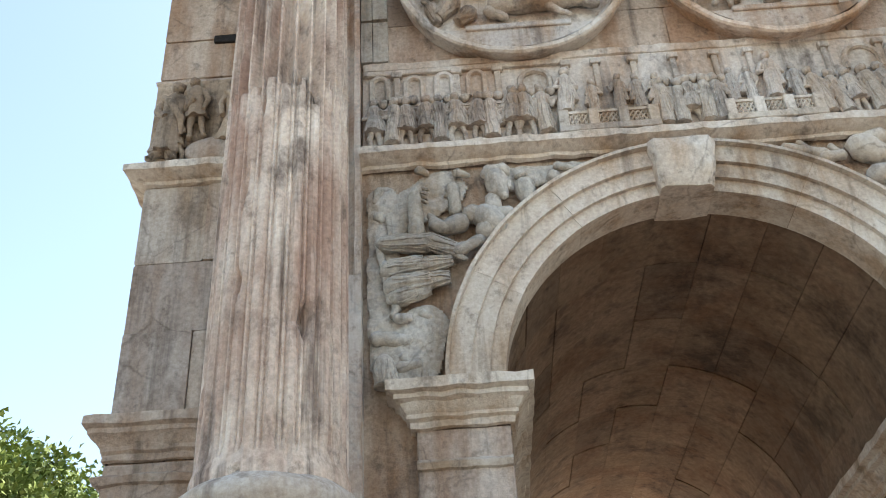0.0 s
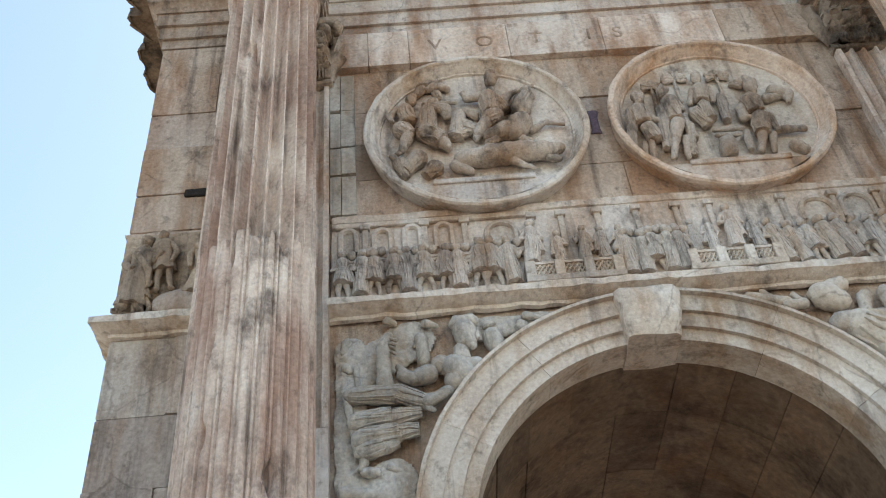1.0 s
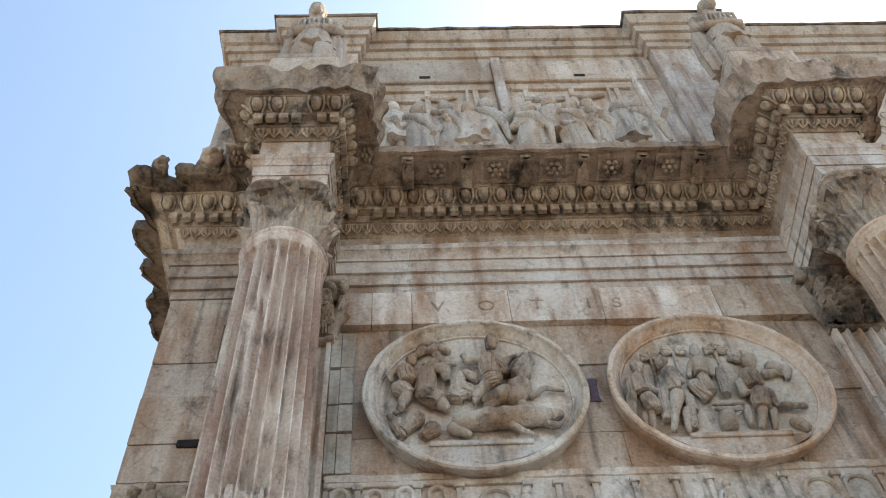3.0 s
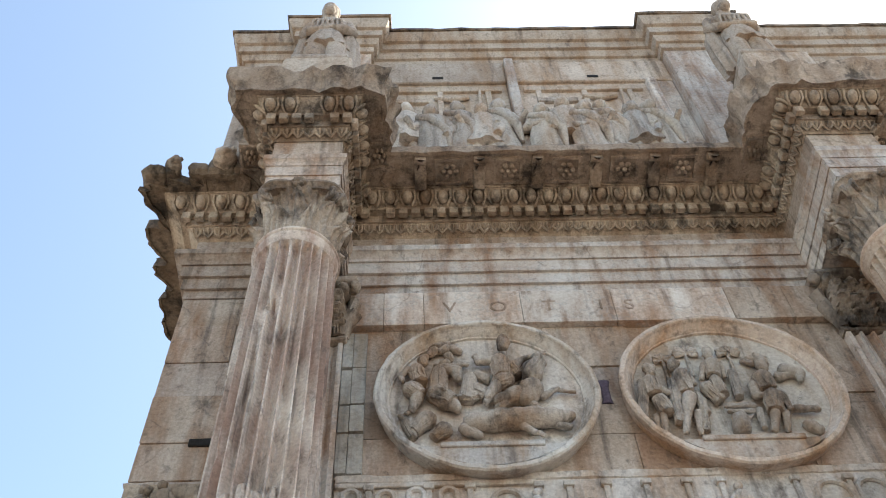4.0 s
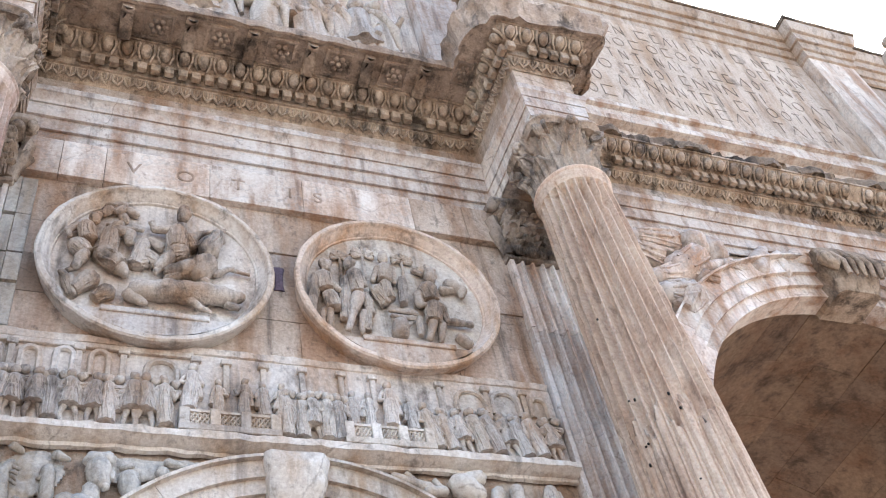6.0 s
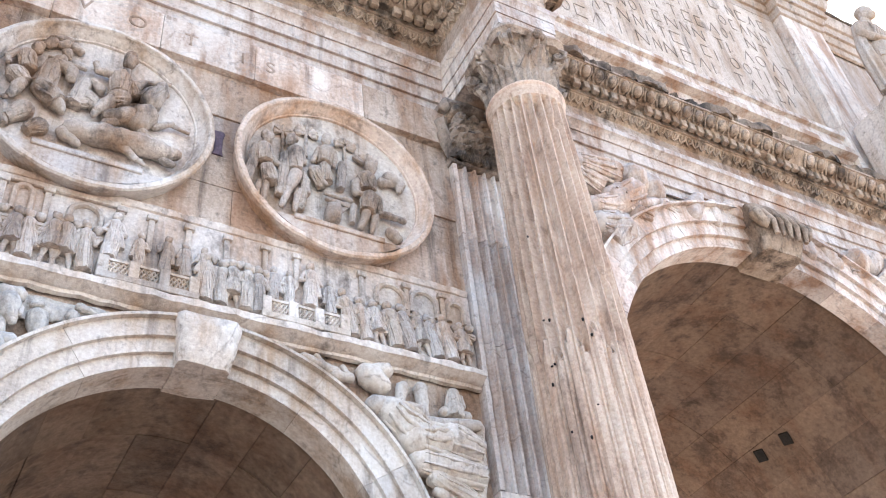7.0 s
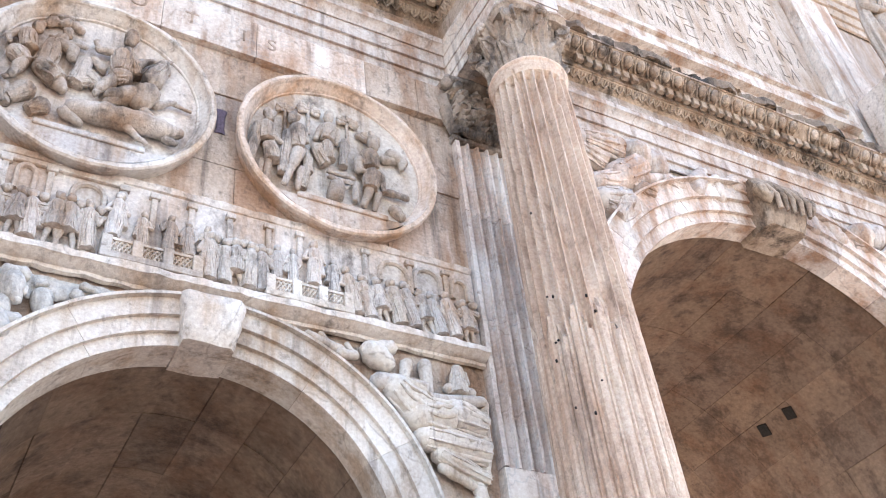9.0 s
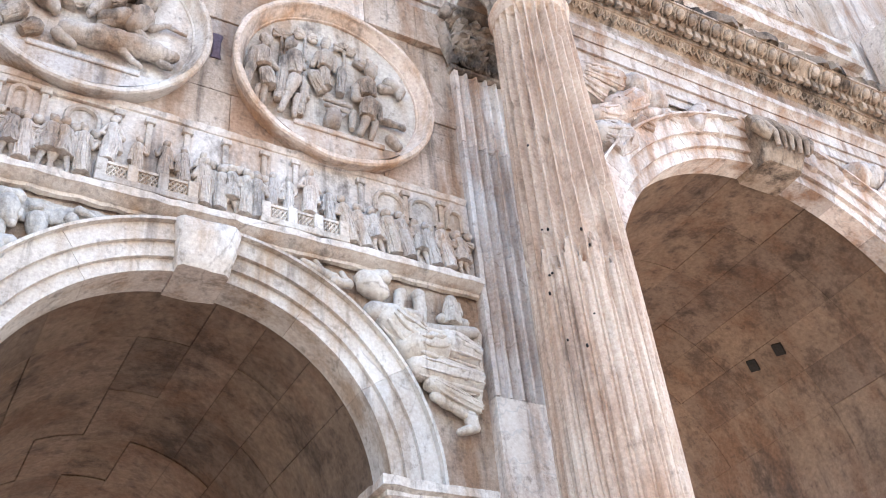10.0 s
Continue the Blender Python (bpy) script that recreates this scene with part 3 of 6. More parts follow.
def runs(name, profile, material, ks, step=0.3, amp=0.006, smooth=35):
    """One mesh per straight run of the moulding, with joints between."""
    for i in range(len(PLAN) - 1):
        bm = bmesh.new()
        lo, hi = max(0, i - 1), min(len(PLAN) - 1, i + 2)
        sub = PLAN[lo:hi + 1]
        vs = []
        tmp = bmesh.new()
        rings = sweep(tmp, profile, sub, ks[lo:hi], step, caps=False)
        # keep only the rings of run i
        counts = []
        for a, b in zip(sub, sub[1:]):
            length = (Vector(b) - Vector(a)).length
            counts.append(max(1, int(length / step)))
        s = sum(counts[:i - lo])
        keep = [[v.co.copy() for v in ring] for ring in rings[s:s + counts[i - lo] + 1]]
        tmp.free()
        vv = [[bm.verts.new(p) for p in ring] for ring in keep]
        for r0, r1 in zip(vv, vv[1:]):
            for j in range(len(profile) - 1):
                bm.faces.new((r0[j], r1[j], r1[j + 1], r0[j + 1]))
        rough(bm, amp, 3.0, i, 0.5)
        part(name, bm, material(i), entablature, smooth=smooth)


FLAT = [1.0 if k > 0.9 or i == len(KS) - 1 else 0.4 for i, k in enumerate(KS)]
runs("architrave", ARCHITRAVE, lambda i: M_WHITE if i in (5, 6, 7, 9) else M_WALL, FLAT)
runs("plain_frieze", PLAIN_FRIEZE, lambda i: M_WALL, FLAT)
BED = [(0.03, ZK - 0.02), (0.05, ZK), (0.17, ZK + 0.11), (0.17, ZK + 0.13), (0.20, ZK + 0.13), (0.20, ZK + 0.28), (0.30, ZK + 0.28), (0.31, ZK + 0.30), (0.32, ZK + 0.31),
       (0.48, ZK + 0.48), (0.50, ZK + 0.48), (0.50, ZK + 0.52), (-0.2, ZK + 0.56)]
runs("cornice_bed", BED, lambda i: M_CRUST, KS)

# corona: the overhanging top slab, whole over the side bay, broken elsewhere
CORONA = [(0.30, ZK + 0.50), (0.46, ZK + 0.515), (1.0, ZK + 0.53), (1.0, ZK + 0.50), (1.05, ZK + 0.50), (1.05, ZK + 0.63), (1.02, ZK + 0.70), (0.9, ZK + 0.77), (0.3, ZK + 0.80), (-0.3, ZK + 0.80)]


# over the columns the gutter moulding is still there, flaring above the slab
GUTTER = [(0.30, ZK + 0.50), (0.46, ZK + 0.515), (0.80, ZK + 0.53), (0.81, ZK + 0.50), (0.87, ZK + 0.50), (0.87, ZK + 0.62), (0.90, ZK + 0.68), (0.93, ZK + 0.78), (1.0, ZK + 0.90), (1.02, ZK + 0.98), (0.3, ZK + 1.02), (-0.3, ZK + 1.02)]


def corona(first, last, ragged, seed, material=M_SOOTY, label="", reach=1.0, profile=CORONA):
    bm = bmesh.new()

    def tear(rings, marks):
        for k, ring in enumerate(rings):
            for j, p in enumerate(ring):
                if 2 <= j <= len(profile) - 3:
                    c = Vector((p.x * 2.3, p.y * 2.3, seed))
                    f = noise.noise(c * 0.8) + 0.75 * noise.noise(c * 2.6) + 0.35 * noise.noise(c * 6.5)
                    run, u = marks[k]
                    length = (Vector(PLAN[first + run + 1]) - Vector(PLAN[first + run])).length + 0.5
                    near = min(u, 1 - u) * length if last - first > 2 and run == 1 else (1 - u if run == 0 else u) * length if last - first > 2 else 9.0
                    f += 0.5 * max(0.0, 1 - near / 0.2)
                    back = ring[0]
                    p.x += (back.x - p.x) * max(0.0, min(0.6, ragged * (0.35 + f)))
                    p.y += (back.y - p.y) * max(0.0, min(0.6, ragged * (0.35 + f)))
                    if j >= 5:
                        p.z += 0.2 * ragged * f + 0.05 * noise.noise(c * 4.1)

    sweep(bm, profile, PLAN[first:last + 1], [k * q for k, q in zip(KS[first:last], reach if isinstance(reach, tuple) else itertools.repeat(reach))], 0.05, caps=True, ragged=tear if ragged else None)
    rough(bm, 0.022, 5.0, seed)
    part("corona", bm, material, entablature, label, smooth=40)


corona(0, 2, 0.42, 3.0, reach=(0.80, 0.75), label="broken dark cornice edge at the corner")
corona(2, 5, 0.3, 7.0, M_GUTTER, profile=GUTTER, reach=(1.35, 0.78, 1.4))
corona(5, 6, 0.0, 11.0, M_GUTTER, reach=0.97)
corona(6, 9, 0.32, 15.0, M_GUTTER, profile=GUTTER, reach=(1.4, 0.78, 1.4))
corona(9, 10, 0.55, 31.0, label="broken stump of the cornice edge", reach=0.56)
corona(10, 13, 0.25, 21.0, M_GUTTER, profile=GUTTER, reach=(1.4, 0.78, 1.4))
for x0, x1, z1 in ((-5.50, -5.18, 13.98), (-5.22, -5.02, 14.05), (-4.90, -4.62, 14.08), (-4.66, -4.30, 14.26), (-4.34, -4.08, 14.2)):
    bm = bmesh.new()
    box(bm, x0, x1, -0.78, -0.25, 13.83, z1, 0.05)
    bmesh.ops.subdivide_edges(bm, edges=bm.edges[:], cuts=4, use_grid_fill=True)
    rough(bm, 0.05, 4.0, x0)
    part("gutter_block", bm, M_SOOTY, entablature, "broken blackened stump of the gutter", smooth=50)
for x, y, z, size in ((-5.10, -0.76, 14.0, 0.12), (-4.44, -0.86, 14.0, 0.15)):
    bm = bmesh.new()
    lump(bm, (x, y, z), (size, size, size * 1.2), 3)
    lump(bm, (x + 0.02, y - size * 0.8, z - 0.05), (size * 0.55, size * 0.5, size * 0.5), 2)
    for sgn in (-1, 1):
        lump(bm, (x + sgn * size * 0.6, y - size * 0.3, z + size * 0.9), (size * 0.3, size * 0.3, size * 0.35), 1)
    rough(bm, 0.04, 7, x)
    part("lion_head", bm, M_CRUST, entablature, "worn lion-head spout on the cornice", smooth=60)

# eggs, dentils, leaf tongues, modillions and rosettes
bm = bmesh.new()
lump(bm, (0, -0.04, 0), (0.068, 0.07, 0.098))
for sgn in (-1, 1):
    tube(bm, [(sgn * 0.085, -0.01, 0.105), (sgn * 0.10, -0.03, 0.0), (sgn * 0.055, -0.02, -0.115)], [0.018, 0.022, 0.014], 6)
EGG = mesh_of("egg", bm, M_CRUST, 60)
bm = bmesh.new()
box(bm, -0.056, 0.056, -0.05, 0.03, -0.07, 0.07, 0.008)
DENTIL = mesh_of("dentil", bm, M_CRUST)
bm = bmesh.new()
tube(bm, [(-0.06, 0, 0.06), (-0.055, -0.02, 0.0), (0, -0.025, -0.055), (0.055, -0.02, 0.0), (0.06, 0, 0.06)], [0.014, 0.018, 0.02, 0.018, 0.014], 5)
tube(bm, [(0, -0.01, 0.06), (0, -0.02, -0.02)], [0.02, 0.008], 5)
TONGUE = mesh_of("leaf_tongue", bm, M_CRUST, 60)
bm = bmesh.new()
box(bm, -0.08, 0.08, -0.42, 0.05, -0.01, 0.06, 0.012)
tube(bm, [(-0.075, -0.37, -0.02), (0.075, -0.37, -0.02)], [0.045, 0.045], 10)
tube(bm, [(-0.075, 0.0, -0.03), (0.075, 0.0, -0.03)], [0.06, 0.06], 10)
tube(bm, [(0, -0.42, -0.06), (0, -0.22, -0.035), (0, 0.0, -0.10)], [(0.06, 0.02), (0.075, 0.02), (0.07, 0.03)], 8)
rough(bm, 0.012, 9)
MODILLION = mesh_of("modillion", bm, M_GUTTER, 50)
bm = bmesh.new()
lump(bm, (0, 0, -0.04), (0.04, 0.04, 0.04), 1)
for i in range(6):
    a = math.pi * i / 3
    lump(bm, (0.08 * math.cos(a), 0.08 * math.sin(a), -0.02), (0.045, 0.045, 0.03), 1)
for sx, sy in ((-1, 0), (1, 0), (0, -1), (0, 1)):
    box(bm, sx * 0.17 - (0.018 if sx else 0.152), sx * 0.17 + (0.018 if sx else 0.152), sy * 0.17 - (0.018 if sy else 0.188), sy * 0.17 + (0.018 if sy else 0.188), -0.028, 0.03)
ROSETTE = mesh_of("rosette", bm, M_GUTTER, 50)


def along(i, out, z, pitch, me, name, skip=0.0, inset=0.0, tilt=0.0, seed=0, kk=None):
    """Repeat a carved piece along run i of the plan."""
    k = (kk or KS)[i]
    a, b = Vector(PLAN[i]), Vector(PLAN[i + 1])
    d = (b - a).normalized()
    nrm = Vector((d.y, -d.x))

    def shift(j):
        if j < 0 or j >= len(PLAN) - 1:
            return 0.0
        e = (Vector(PLAN[j + 1]) - Vector(PLAN[j])).normalized()
        return out * KS[j] * Vector((e.y, -e.x)).dot(d)

    start, stop = shift(i - 1), shift(i + 1)
    s0, s1 = start + inset, (b - a).length + stop - inset
    n = max(1, round((s1 - s0) / pitch))
    r = rng(seed + i * 31)
    rot = Matrix.Rotation(math.atan2(d.y, d.x), 4, "Z")
    for j in range(n):
        if r.random() < skip:
            continue
        p = a + d * (s0 + (s1 - s0) * (j + 0.5) / n) + nrm * out * k
        piece(name, me, entablature, Matrix.Translation((p.x, p.y, z)) @ rot @ Matrix.Rotation(tilt, 4, "X") @ Matrix.Diagonal((1, 1, 1 + r.uniform(-0.06, 0.06), 1)))


for i in range(1, 10):
    along(i, 0.40, ZK + 0.385, 0.235, EGG, "egg", skip=0.03, tilt=0.75, seed=1)
    along(i, 0.28, ZK + 0.205, 0.165, DENTIL, "dentil", skip=0.05, seed=2)
    along(i, 0.12, ZK + 0.06, 0.135, TONGUE, "leaf_tongue", skip=0.04, tilt=0.8, seed=3)
for j in range(6):
    piece("modillion", MODILLION, entablature, Matrix.Translation((-1.90 + j * 0.76, -0.52, ZK + 0.50)))
for j in range(5):
    piece("rosette", ROSETTE, entablature, Matrix.Translation((-1.52 + j * 0.76, -0.72, ZK + 0.52)))
for cx in COLS[:2]:
    for sgn in (-1, 1):
        piece("rosette", ROSETTE, entablature, Matrix.Translation((cx + sgn * (HALF + 0.42), FACE + 0.45, ZK + 0.515)) @ Matrix.Diagonal((0.7, 1, 1, 1)))

for cx in COLS:
    bm = bmesh.new()
    box(bm, cx - HALF + 0.01, cx + HALF - 0.01, FACE + 0.01, 0.04, ZA + 0.003, ZT + 0.02)
    part("projecting_core", bm, M_WALL, entablature)

# ---- string courses, impost bands, end wall ----
STRING = [(0.0, 7.80), (0.04, 7.81), (0.05, 7.84), (0.10, 7.85), (0.15, 7.88), (0.18, 7.89), (0.18, 7.96), (0.0, 7.985)]
IMPOST = [(0.0, 5.29), (0.03, 5.30), (0.03, 5.35), (0.06, 5.37), (0.06, 5.40), (0.09, 5.43), (0.11, 5.47), (0.15, 5.49), (0.15, 5.53), (0.20, 5.55), (0.20, 5.63), (0.0, 5.645)]
CORNER_IMPOST = [(o * 0.75, z - 0.07) for o, z in IMPOST]


def moulding(name, label, profile, path, material, step=0.08, amp=0.017):
    bm = bmesh.new()
    sweep(bm, profile, path, None, step)
    rough(bm, amp, 7.0, path[0][0] * 1.7)
    return tagged(part(name, bm, material, smooth=35), label, "moulding", kind="structure")


moulding("string_course", "worn cream marble ledge under the carved frieze", STRING, [(-2.80, 0.0), (2.80, 0.0)], M_ARCH)
moulding("string_course", "worn cream marble ledge turning the corner", STRING, [(XL + 0.035, DEPTH), (XL + 0.035, 0.0), (-3.3, 0.0)], M_ARCH)
moulding("impost_band", "grey moulded impost band turning the corner", CORNER_IMPOST, [(XL, DEPTH), (XL, 0.0), (-3.3, 0.0)], M_PIER)
LOWER = [(0.0, 5.02), (0.05, 5.04), (0.07, 5.09), (0.03, 5.12), (0.0, 5.13)]
moulding("impost_band", "thin grey moulding below the impost band", LOWER, [(XL, DEPTH), (XL, 0.0), (-3.3, 0.0)], M_PIER)
moulding("impost", "chipped moulded marble impost of the side arch", IMPOST, [(-2.41, 0.05), (-2.41, -0.06), (-RS, -0.06), (-RS, 4.0)], M_ARCH)
moulding("impost", "chipped moulded marble impost of the side arch", IMPOST, [(RS, 4.0), (RS, -0.06), (2.41, -0.06), (2.41, 0.05)], M_ARCH)
shift_up = [(o * 0.85, z + ZC - 5.645) for o, z in IMPOST]
moulding("impost", "moulded marble impost of the middle arch", shift_up, [(XC - RC - 1.0, 0.0), (XC - RC, 0.0), (XC - RC, 6.0)], M_ARCH)
moulding("frieze_ledge", "thin ledge over the carved frieze", [(-0.02, 9.03), (0.015, 9.05), (0.025, 9.08), (-0.02, 9.105)], [(XL, DEPTH), (XL, 0.0), (-3.3, 0.0)], M_PIER)
moulding("frieze_ledge", "thin ledge over the carved frieze", [(0.0, 8.97), (0.05, 8.99), (0.07, 9.05), (0.0, 9.07)], [(-2.78, 0.0), (2.78, 0.0)], M_RELIEF)

# pier under the imposts
for sgn in (-1, 1):
    bm = bmesh.new()
    a, b = sorted((sgn * 2.40, sgn * (RS + 0.004)))
    box(bm, a, b, -0.055, 0.3, 0.0, 5.295, 0.01)
    rough(bm, 0.004, 5)
    tagged(part("wall_pier_strip", bm, M_PIER), "pale grey marble strip under the impost", "wall", kind="structure")
    bm = bmesh.new()
    sweep(bm, [(0.0, 4.97), (0.03, 4.98), (0.05, 5.02), (0.02, 5.05), (0.0, 5.06)], [(a, -0.055), (b, -0.055)], None, 0.1)
    rough(bm, 0.01, 9)
    tagged(part("trim_pier", bm, M_ARCH, smooth=40), "worn thin moulding across the pier", "moulding", kind="structure")


# ---- columns ----
def column(cx, label, material, seed, foot=0.475, depth=-1.085):
    t = thing("column", label, "column", "columns of the facade", at=(cx, depth, 0))
    z0, z1, r0, r1, nf, per = 4.42, 11.10, foot, 0.428, 24, 10
    bm = bmesh.new()
    rings, rows = [], 90
    r = rng(seed)
    for i in range(rows + 1):
        u = i / rows
        z = z0 + (z1 - z0) * u
        rad = r0 + (r1 - r0) * (u ** 1.6)
        if u < 0.012 or u > 0.988:
            rad *= 1.045
        ring = []
        for k in range(nf * per):
            a = 2 * math.pi * k / (nf * per)
            w = max(0.0, (k % per) - 1.5) / (per - 2) if k % per > 1 else 0.0
            deep = math.sin(math.pi * w) ** 0.5 * 0.10 if w > 0 else 0.0
            if z < 7.5 + 0.25 * noise.noise((a * 4, seed, 1.0)):
                deep = 0.034 * (math.exp(-((w - 0.10) / 0.09) ** 2) + math.exp(-((w - 0.90) / 0.09) ** 2))
            cut = deep
            p = Vector((math.cos(a) * 1.2, math.sin(a) * 1.2, z * 0.5 + seed))
            wear = noise.noise(p * 1.4) + 0.6 * noise.noise(p * 4.0)
            cut *= max(0.5, min(1.0, 1.05 - max(0.0, wear - 0.30) * 1.5)) if 0.03 < u < 0.975 else 0.0
            chip = max(0.0, noise.noise(Vector((a * 5, z * 3.2, seed * 2.0))) - 0.38) * 0.16
            ring.append(bm.verts.new(((rad - cut - chip) * math.cos(a), (rad - cut - chip) * math.sin(a), z)))
        rings.append(ring)
    n = nf * per
    for p, q in zip(rings, rings[1:]):
        for k in range(n):
            bm.faces.new((p[k], p[(k + 1) % n], q[(k + 1) % n], q[k]))
    part("shaft", bm, material, t, smooth=30)

    def lathe(name, prof, mat, seg=48, amp=0.006, label=""):
        bm = bmesh.new()
        rr = [[bm.verts.new((rad * math.cos(2 * math.pi * k / seg), rad * math.sin(2 * math.pi * k / seg), z)) for k in range(seg)] for rad, z in prof]
        for p, q in zip(rr, rr[1:]):
            for k in range(seg):
                bm.faces.new((p[k], p[(k + 1) % seg], q[(k + 1) % seg], q[k]))
        rough(bm, amp, 5, seed)
        return part(name, bm, mat, t, label, smooth=50)

    lathe("base", [(0.48, 4.45), (0.50, 4.42), (0.54, 4.39), (0.585, 4.35), (0.59, 4.28), (0.55, 4.23), (0.51, 4.19), (0.53, 4.14), (0.62, 4.09), (0.68, 4.03), (0.66, 3.96), (0.3, 3.95)], M_ARCH)
    lathe("astragal", [(0.42, z1 - 0.05), (0.443, z1 - 0.045), (0.446, z1 - 0.03), (0.435, z1 - 0.02), (0.44, z1 - 0.005), (0.462, z1 + 0.01), (0.468, z1 + 0.03), (0.46, z1 + 0.05), (0.40, z1 + 0.07)], material)
    bm = bmesh.new()
    box(bm, -0.7, 0.7, -0.7, 1.08, 3.79, 3.965, 0.02)
    box(bm, -0.78, 0.78, -0.8, 1.08, 3.48, 3.79, 0.05)
    box(bm, -0.66, 0.66, -0.66, 1.08, 0.5, 3.48, 0.02)
    box(bm, -0.8, 0.8, -0.8, 1.08, 0.0, 0.5, 0.04)
    part("pedestal", bm, M_PIER, t)

    # capital: bell, two tiers of leaves, corner volutes, curved abacus with flowers
    cap0, cap1 = z1 + 0.06, ZA
    hc = cap1 - cap0
    # bell carved with two tiers of eight leaves
    bm = bmesh.new()
    seg, lv_n = 224, 52
    rings = []
    for i in range(lv_n + 1):
        v = i / lv_n * 0.92
        base = 0.385 + 0.12 * max(0.0, v - 0.5) ** 1.5 * 2.2
        ring = []
        for k in range(seg):
            a = 2 * math.pi * k / seg
            best = 0.0
            for tier, top in ((0, 0.40), (1, 0.70)):
                u = ((a / (2 * math.pi) * 8 + 0.5 * tier) % 1.0) * 2 - 1
                w = v / top
                if w < 1.0:
                    lobe = 0.90 - 0.10 * abs(math.sin(w * 9.5)) - 0.55 * max(0.0, w - 0.72) / 0.28
                    if abs(u) < lobe:
                        q = abs(u) / lobe
                        hgt = (0.045 + 0.035 * w + 0.085 * max(0.0, w - 0.62) / 0.38) * (1 - 0.5 * q * q) + 0.022 * math.cos(q * 11) * (1.1 - q)
                        best = max(best, hgt - 0.012 * (tier == 1))
            if v > 0.66:
                u = ((a / (2 * math.pi) * 4 + 0.5) % 1.0) * 2 - 1
                best = max(best, 0.11 * (v - 0.6) / 0.3 * max(0.0, 1 - abs(u) * 1.6) + 0.02 * math.cos(u * 22))
            p = Vector((a * 3, v * 6, seed))
            rad = base + best * (1 + 0.25 * noise.noise(p)) + 0.008 * noise.noise(p * 4)
            ring.append(bm.verts.new((rad * math.cos(a), rad * math.sin(a), cap0 + v * hc)))
        rings.append(ring)
    for p, q in zip(rings, rings[1:]):
        for k in range(seg):
            bm.faces.new((p[k], p[(k + 1) % seg], q[(k + 1) % seg], q[k]))
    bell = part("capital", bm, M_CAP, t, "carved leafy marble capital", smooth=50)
    for k in range(8):
        a = 2 * math.pi * (k + 0.5) / 8
        for tier, (zt, rt) in enumerate(((0.38, 0.475), (0.67, 0.52))):
            aa = a + (math.pi / 8 if tier else 0)
            if r.random() < 0.9:
                bm = bmesh.new()
                c, s_ = math.cos(aa), math.sin(aa)
                tube(bm, [((rt - 0.05) * c + 0.07 * s_, (rt - 0.05) * s_ - 0.07 * c, cap0 + zt * hc - 0.02), (rt * c, rt * s_, cap0 + zt * hc), ((rt - 0.05) * c - 0.07 * s_, (rt - 0.05) * s_ + 0.07 * c, cap0 + zt * hc - 0.02)], [0.022, 0.04, 0.022], 8)
                rough(bm, 0.012, 12, k)
                part("acanthus_tip", bm, M_CAP, bell, smooth=60)
    for k in range(4):
        a = math.pi / 4 + math.pi / 2 * k
        bm = bmesh.new()
        ca, sa = math.cos(a), math.sin(a)
        zv = cap0 + 0.79 * hc
        lump(bm, (0.53 * ca, 0.53 * sa, zv), (0.07, 0.07, 0.105), 3)
        tube(bm, [(0.40 * ca, 0.40 * sa, cap0 + 0.5 * hc), (0.47 * ca, 0.47 * sa, cap0 + 0.68 * hc), (0.53 * ca, 0.53 * sa, cap0 + 0.86 * hc)], [0.05, 0.065, 0.055], 10)
        for sgn in (-1, 1):
            pts = []
            for i in range(13):
                th = 1.9 - sgn * 0.0 - i / 12 * 3.0 * math.pi
                rad = 0.10 * (1 - i / 15)
                al = 0.53 + rad * math.cos(th)
                pts.append((al * ca - sgn * 0.055 * sa, al * sa + sgn * 0.055 * ca, zv + rad * math.sin(th)))
            tube(bm, pts, [0.03] * 7 + [0.024] * 6, 6)
        rough(bm, 0.016, 9, seed + k)
        part("volute", bm, M_CAP, bell, smooth=60)
    bm = bmesh.new()
    ring0, outline = [], []
    # the corners of the abacus are worn round
    for k in range(64):
        a = 2 * math.pi * k / 64
        rad = 0.545 - 0.055 * math.cos(4 * a) + 0.035 * noise.noise((a * 2.2, seed, 4.0))
        outline.append((rad * math.cos(a), rad * math.sin(a)))
    lv = [[bm.verts.new((x * k, y * k, z)) for x, y in outline] for k, z in ((0.93, cap0 + 0.88 * hc), (0.97, cap0 + 0.93 * hc), (1.03, cap0 + 0.955 * hc), (1.03, cap1 - 0.004))]
    m = len(outline)
    for p, q in zip(lv, lv[1:]):
        for k in range(m):
            bm.faces.new((p[k], p[(k + 1) % m], q[(k + 1) % m], q[k]))
    bm.faces.new(lv[0])
    bm.faces.new(lv[-1])
    rough(bm, 0.012, 6, seed)
    part("abacus", bm, M_CAP, bell, smooth=40)
    for k in range(4):
        a = math.pi / 2 * k
        bm = bmesh.new()
        cx_, cy_ = 0.53 * math.cos(a), 0.53 * math.sin(a)
        for j in range(6):
            b = math.pi / 3 * j
            lump(bm, (cx_ - 0.05 * math.cos(b) * math.sin(a), cy_ + 0.05 * math.cos(b) * math.cos(a), cap1 - 0.08 + 0.055 * math.sin(b)), (0.04, 0.04, 0.04), 1)
        lump(bm, (cx_ * 1.03, cy_ * 1.03, cap1 - 0.08), (0.045, 0.045, 0.045), 1)
        rough(bm, 0.01, 12, k)
        part("abacus_flower", bm, M_CAP, bell, smooth=60)
    return t


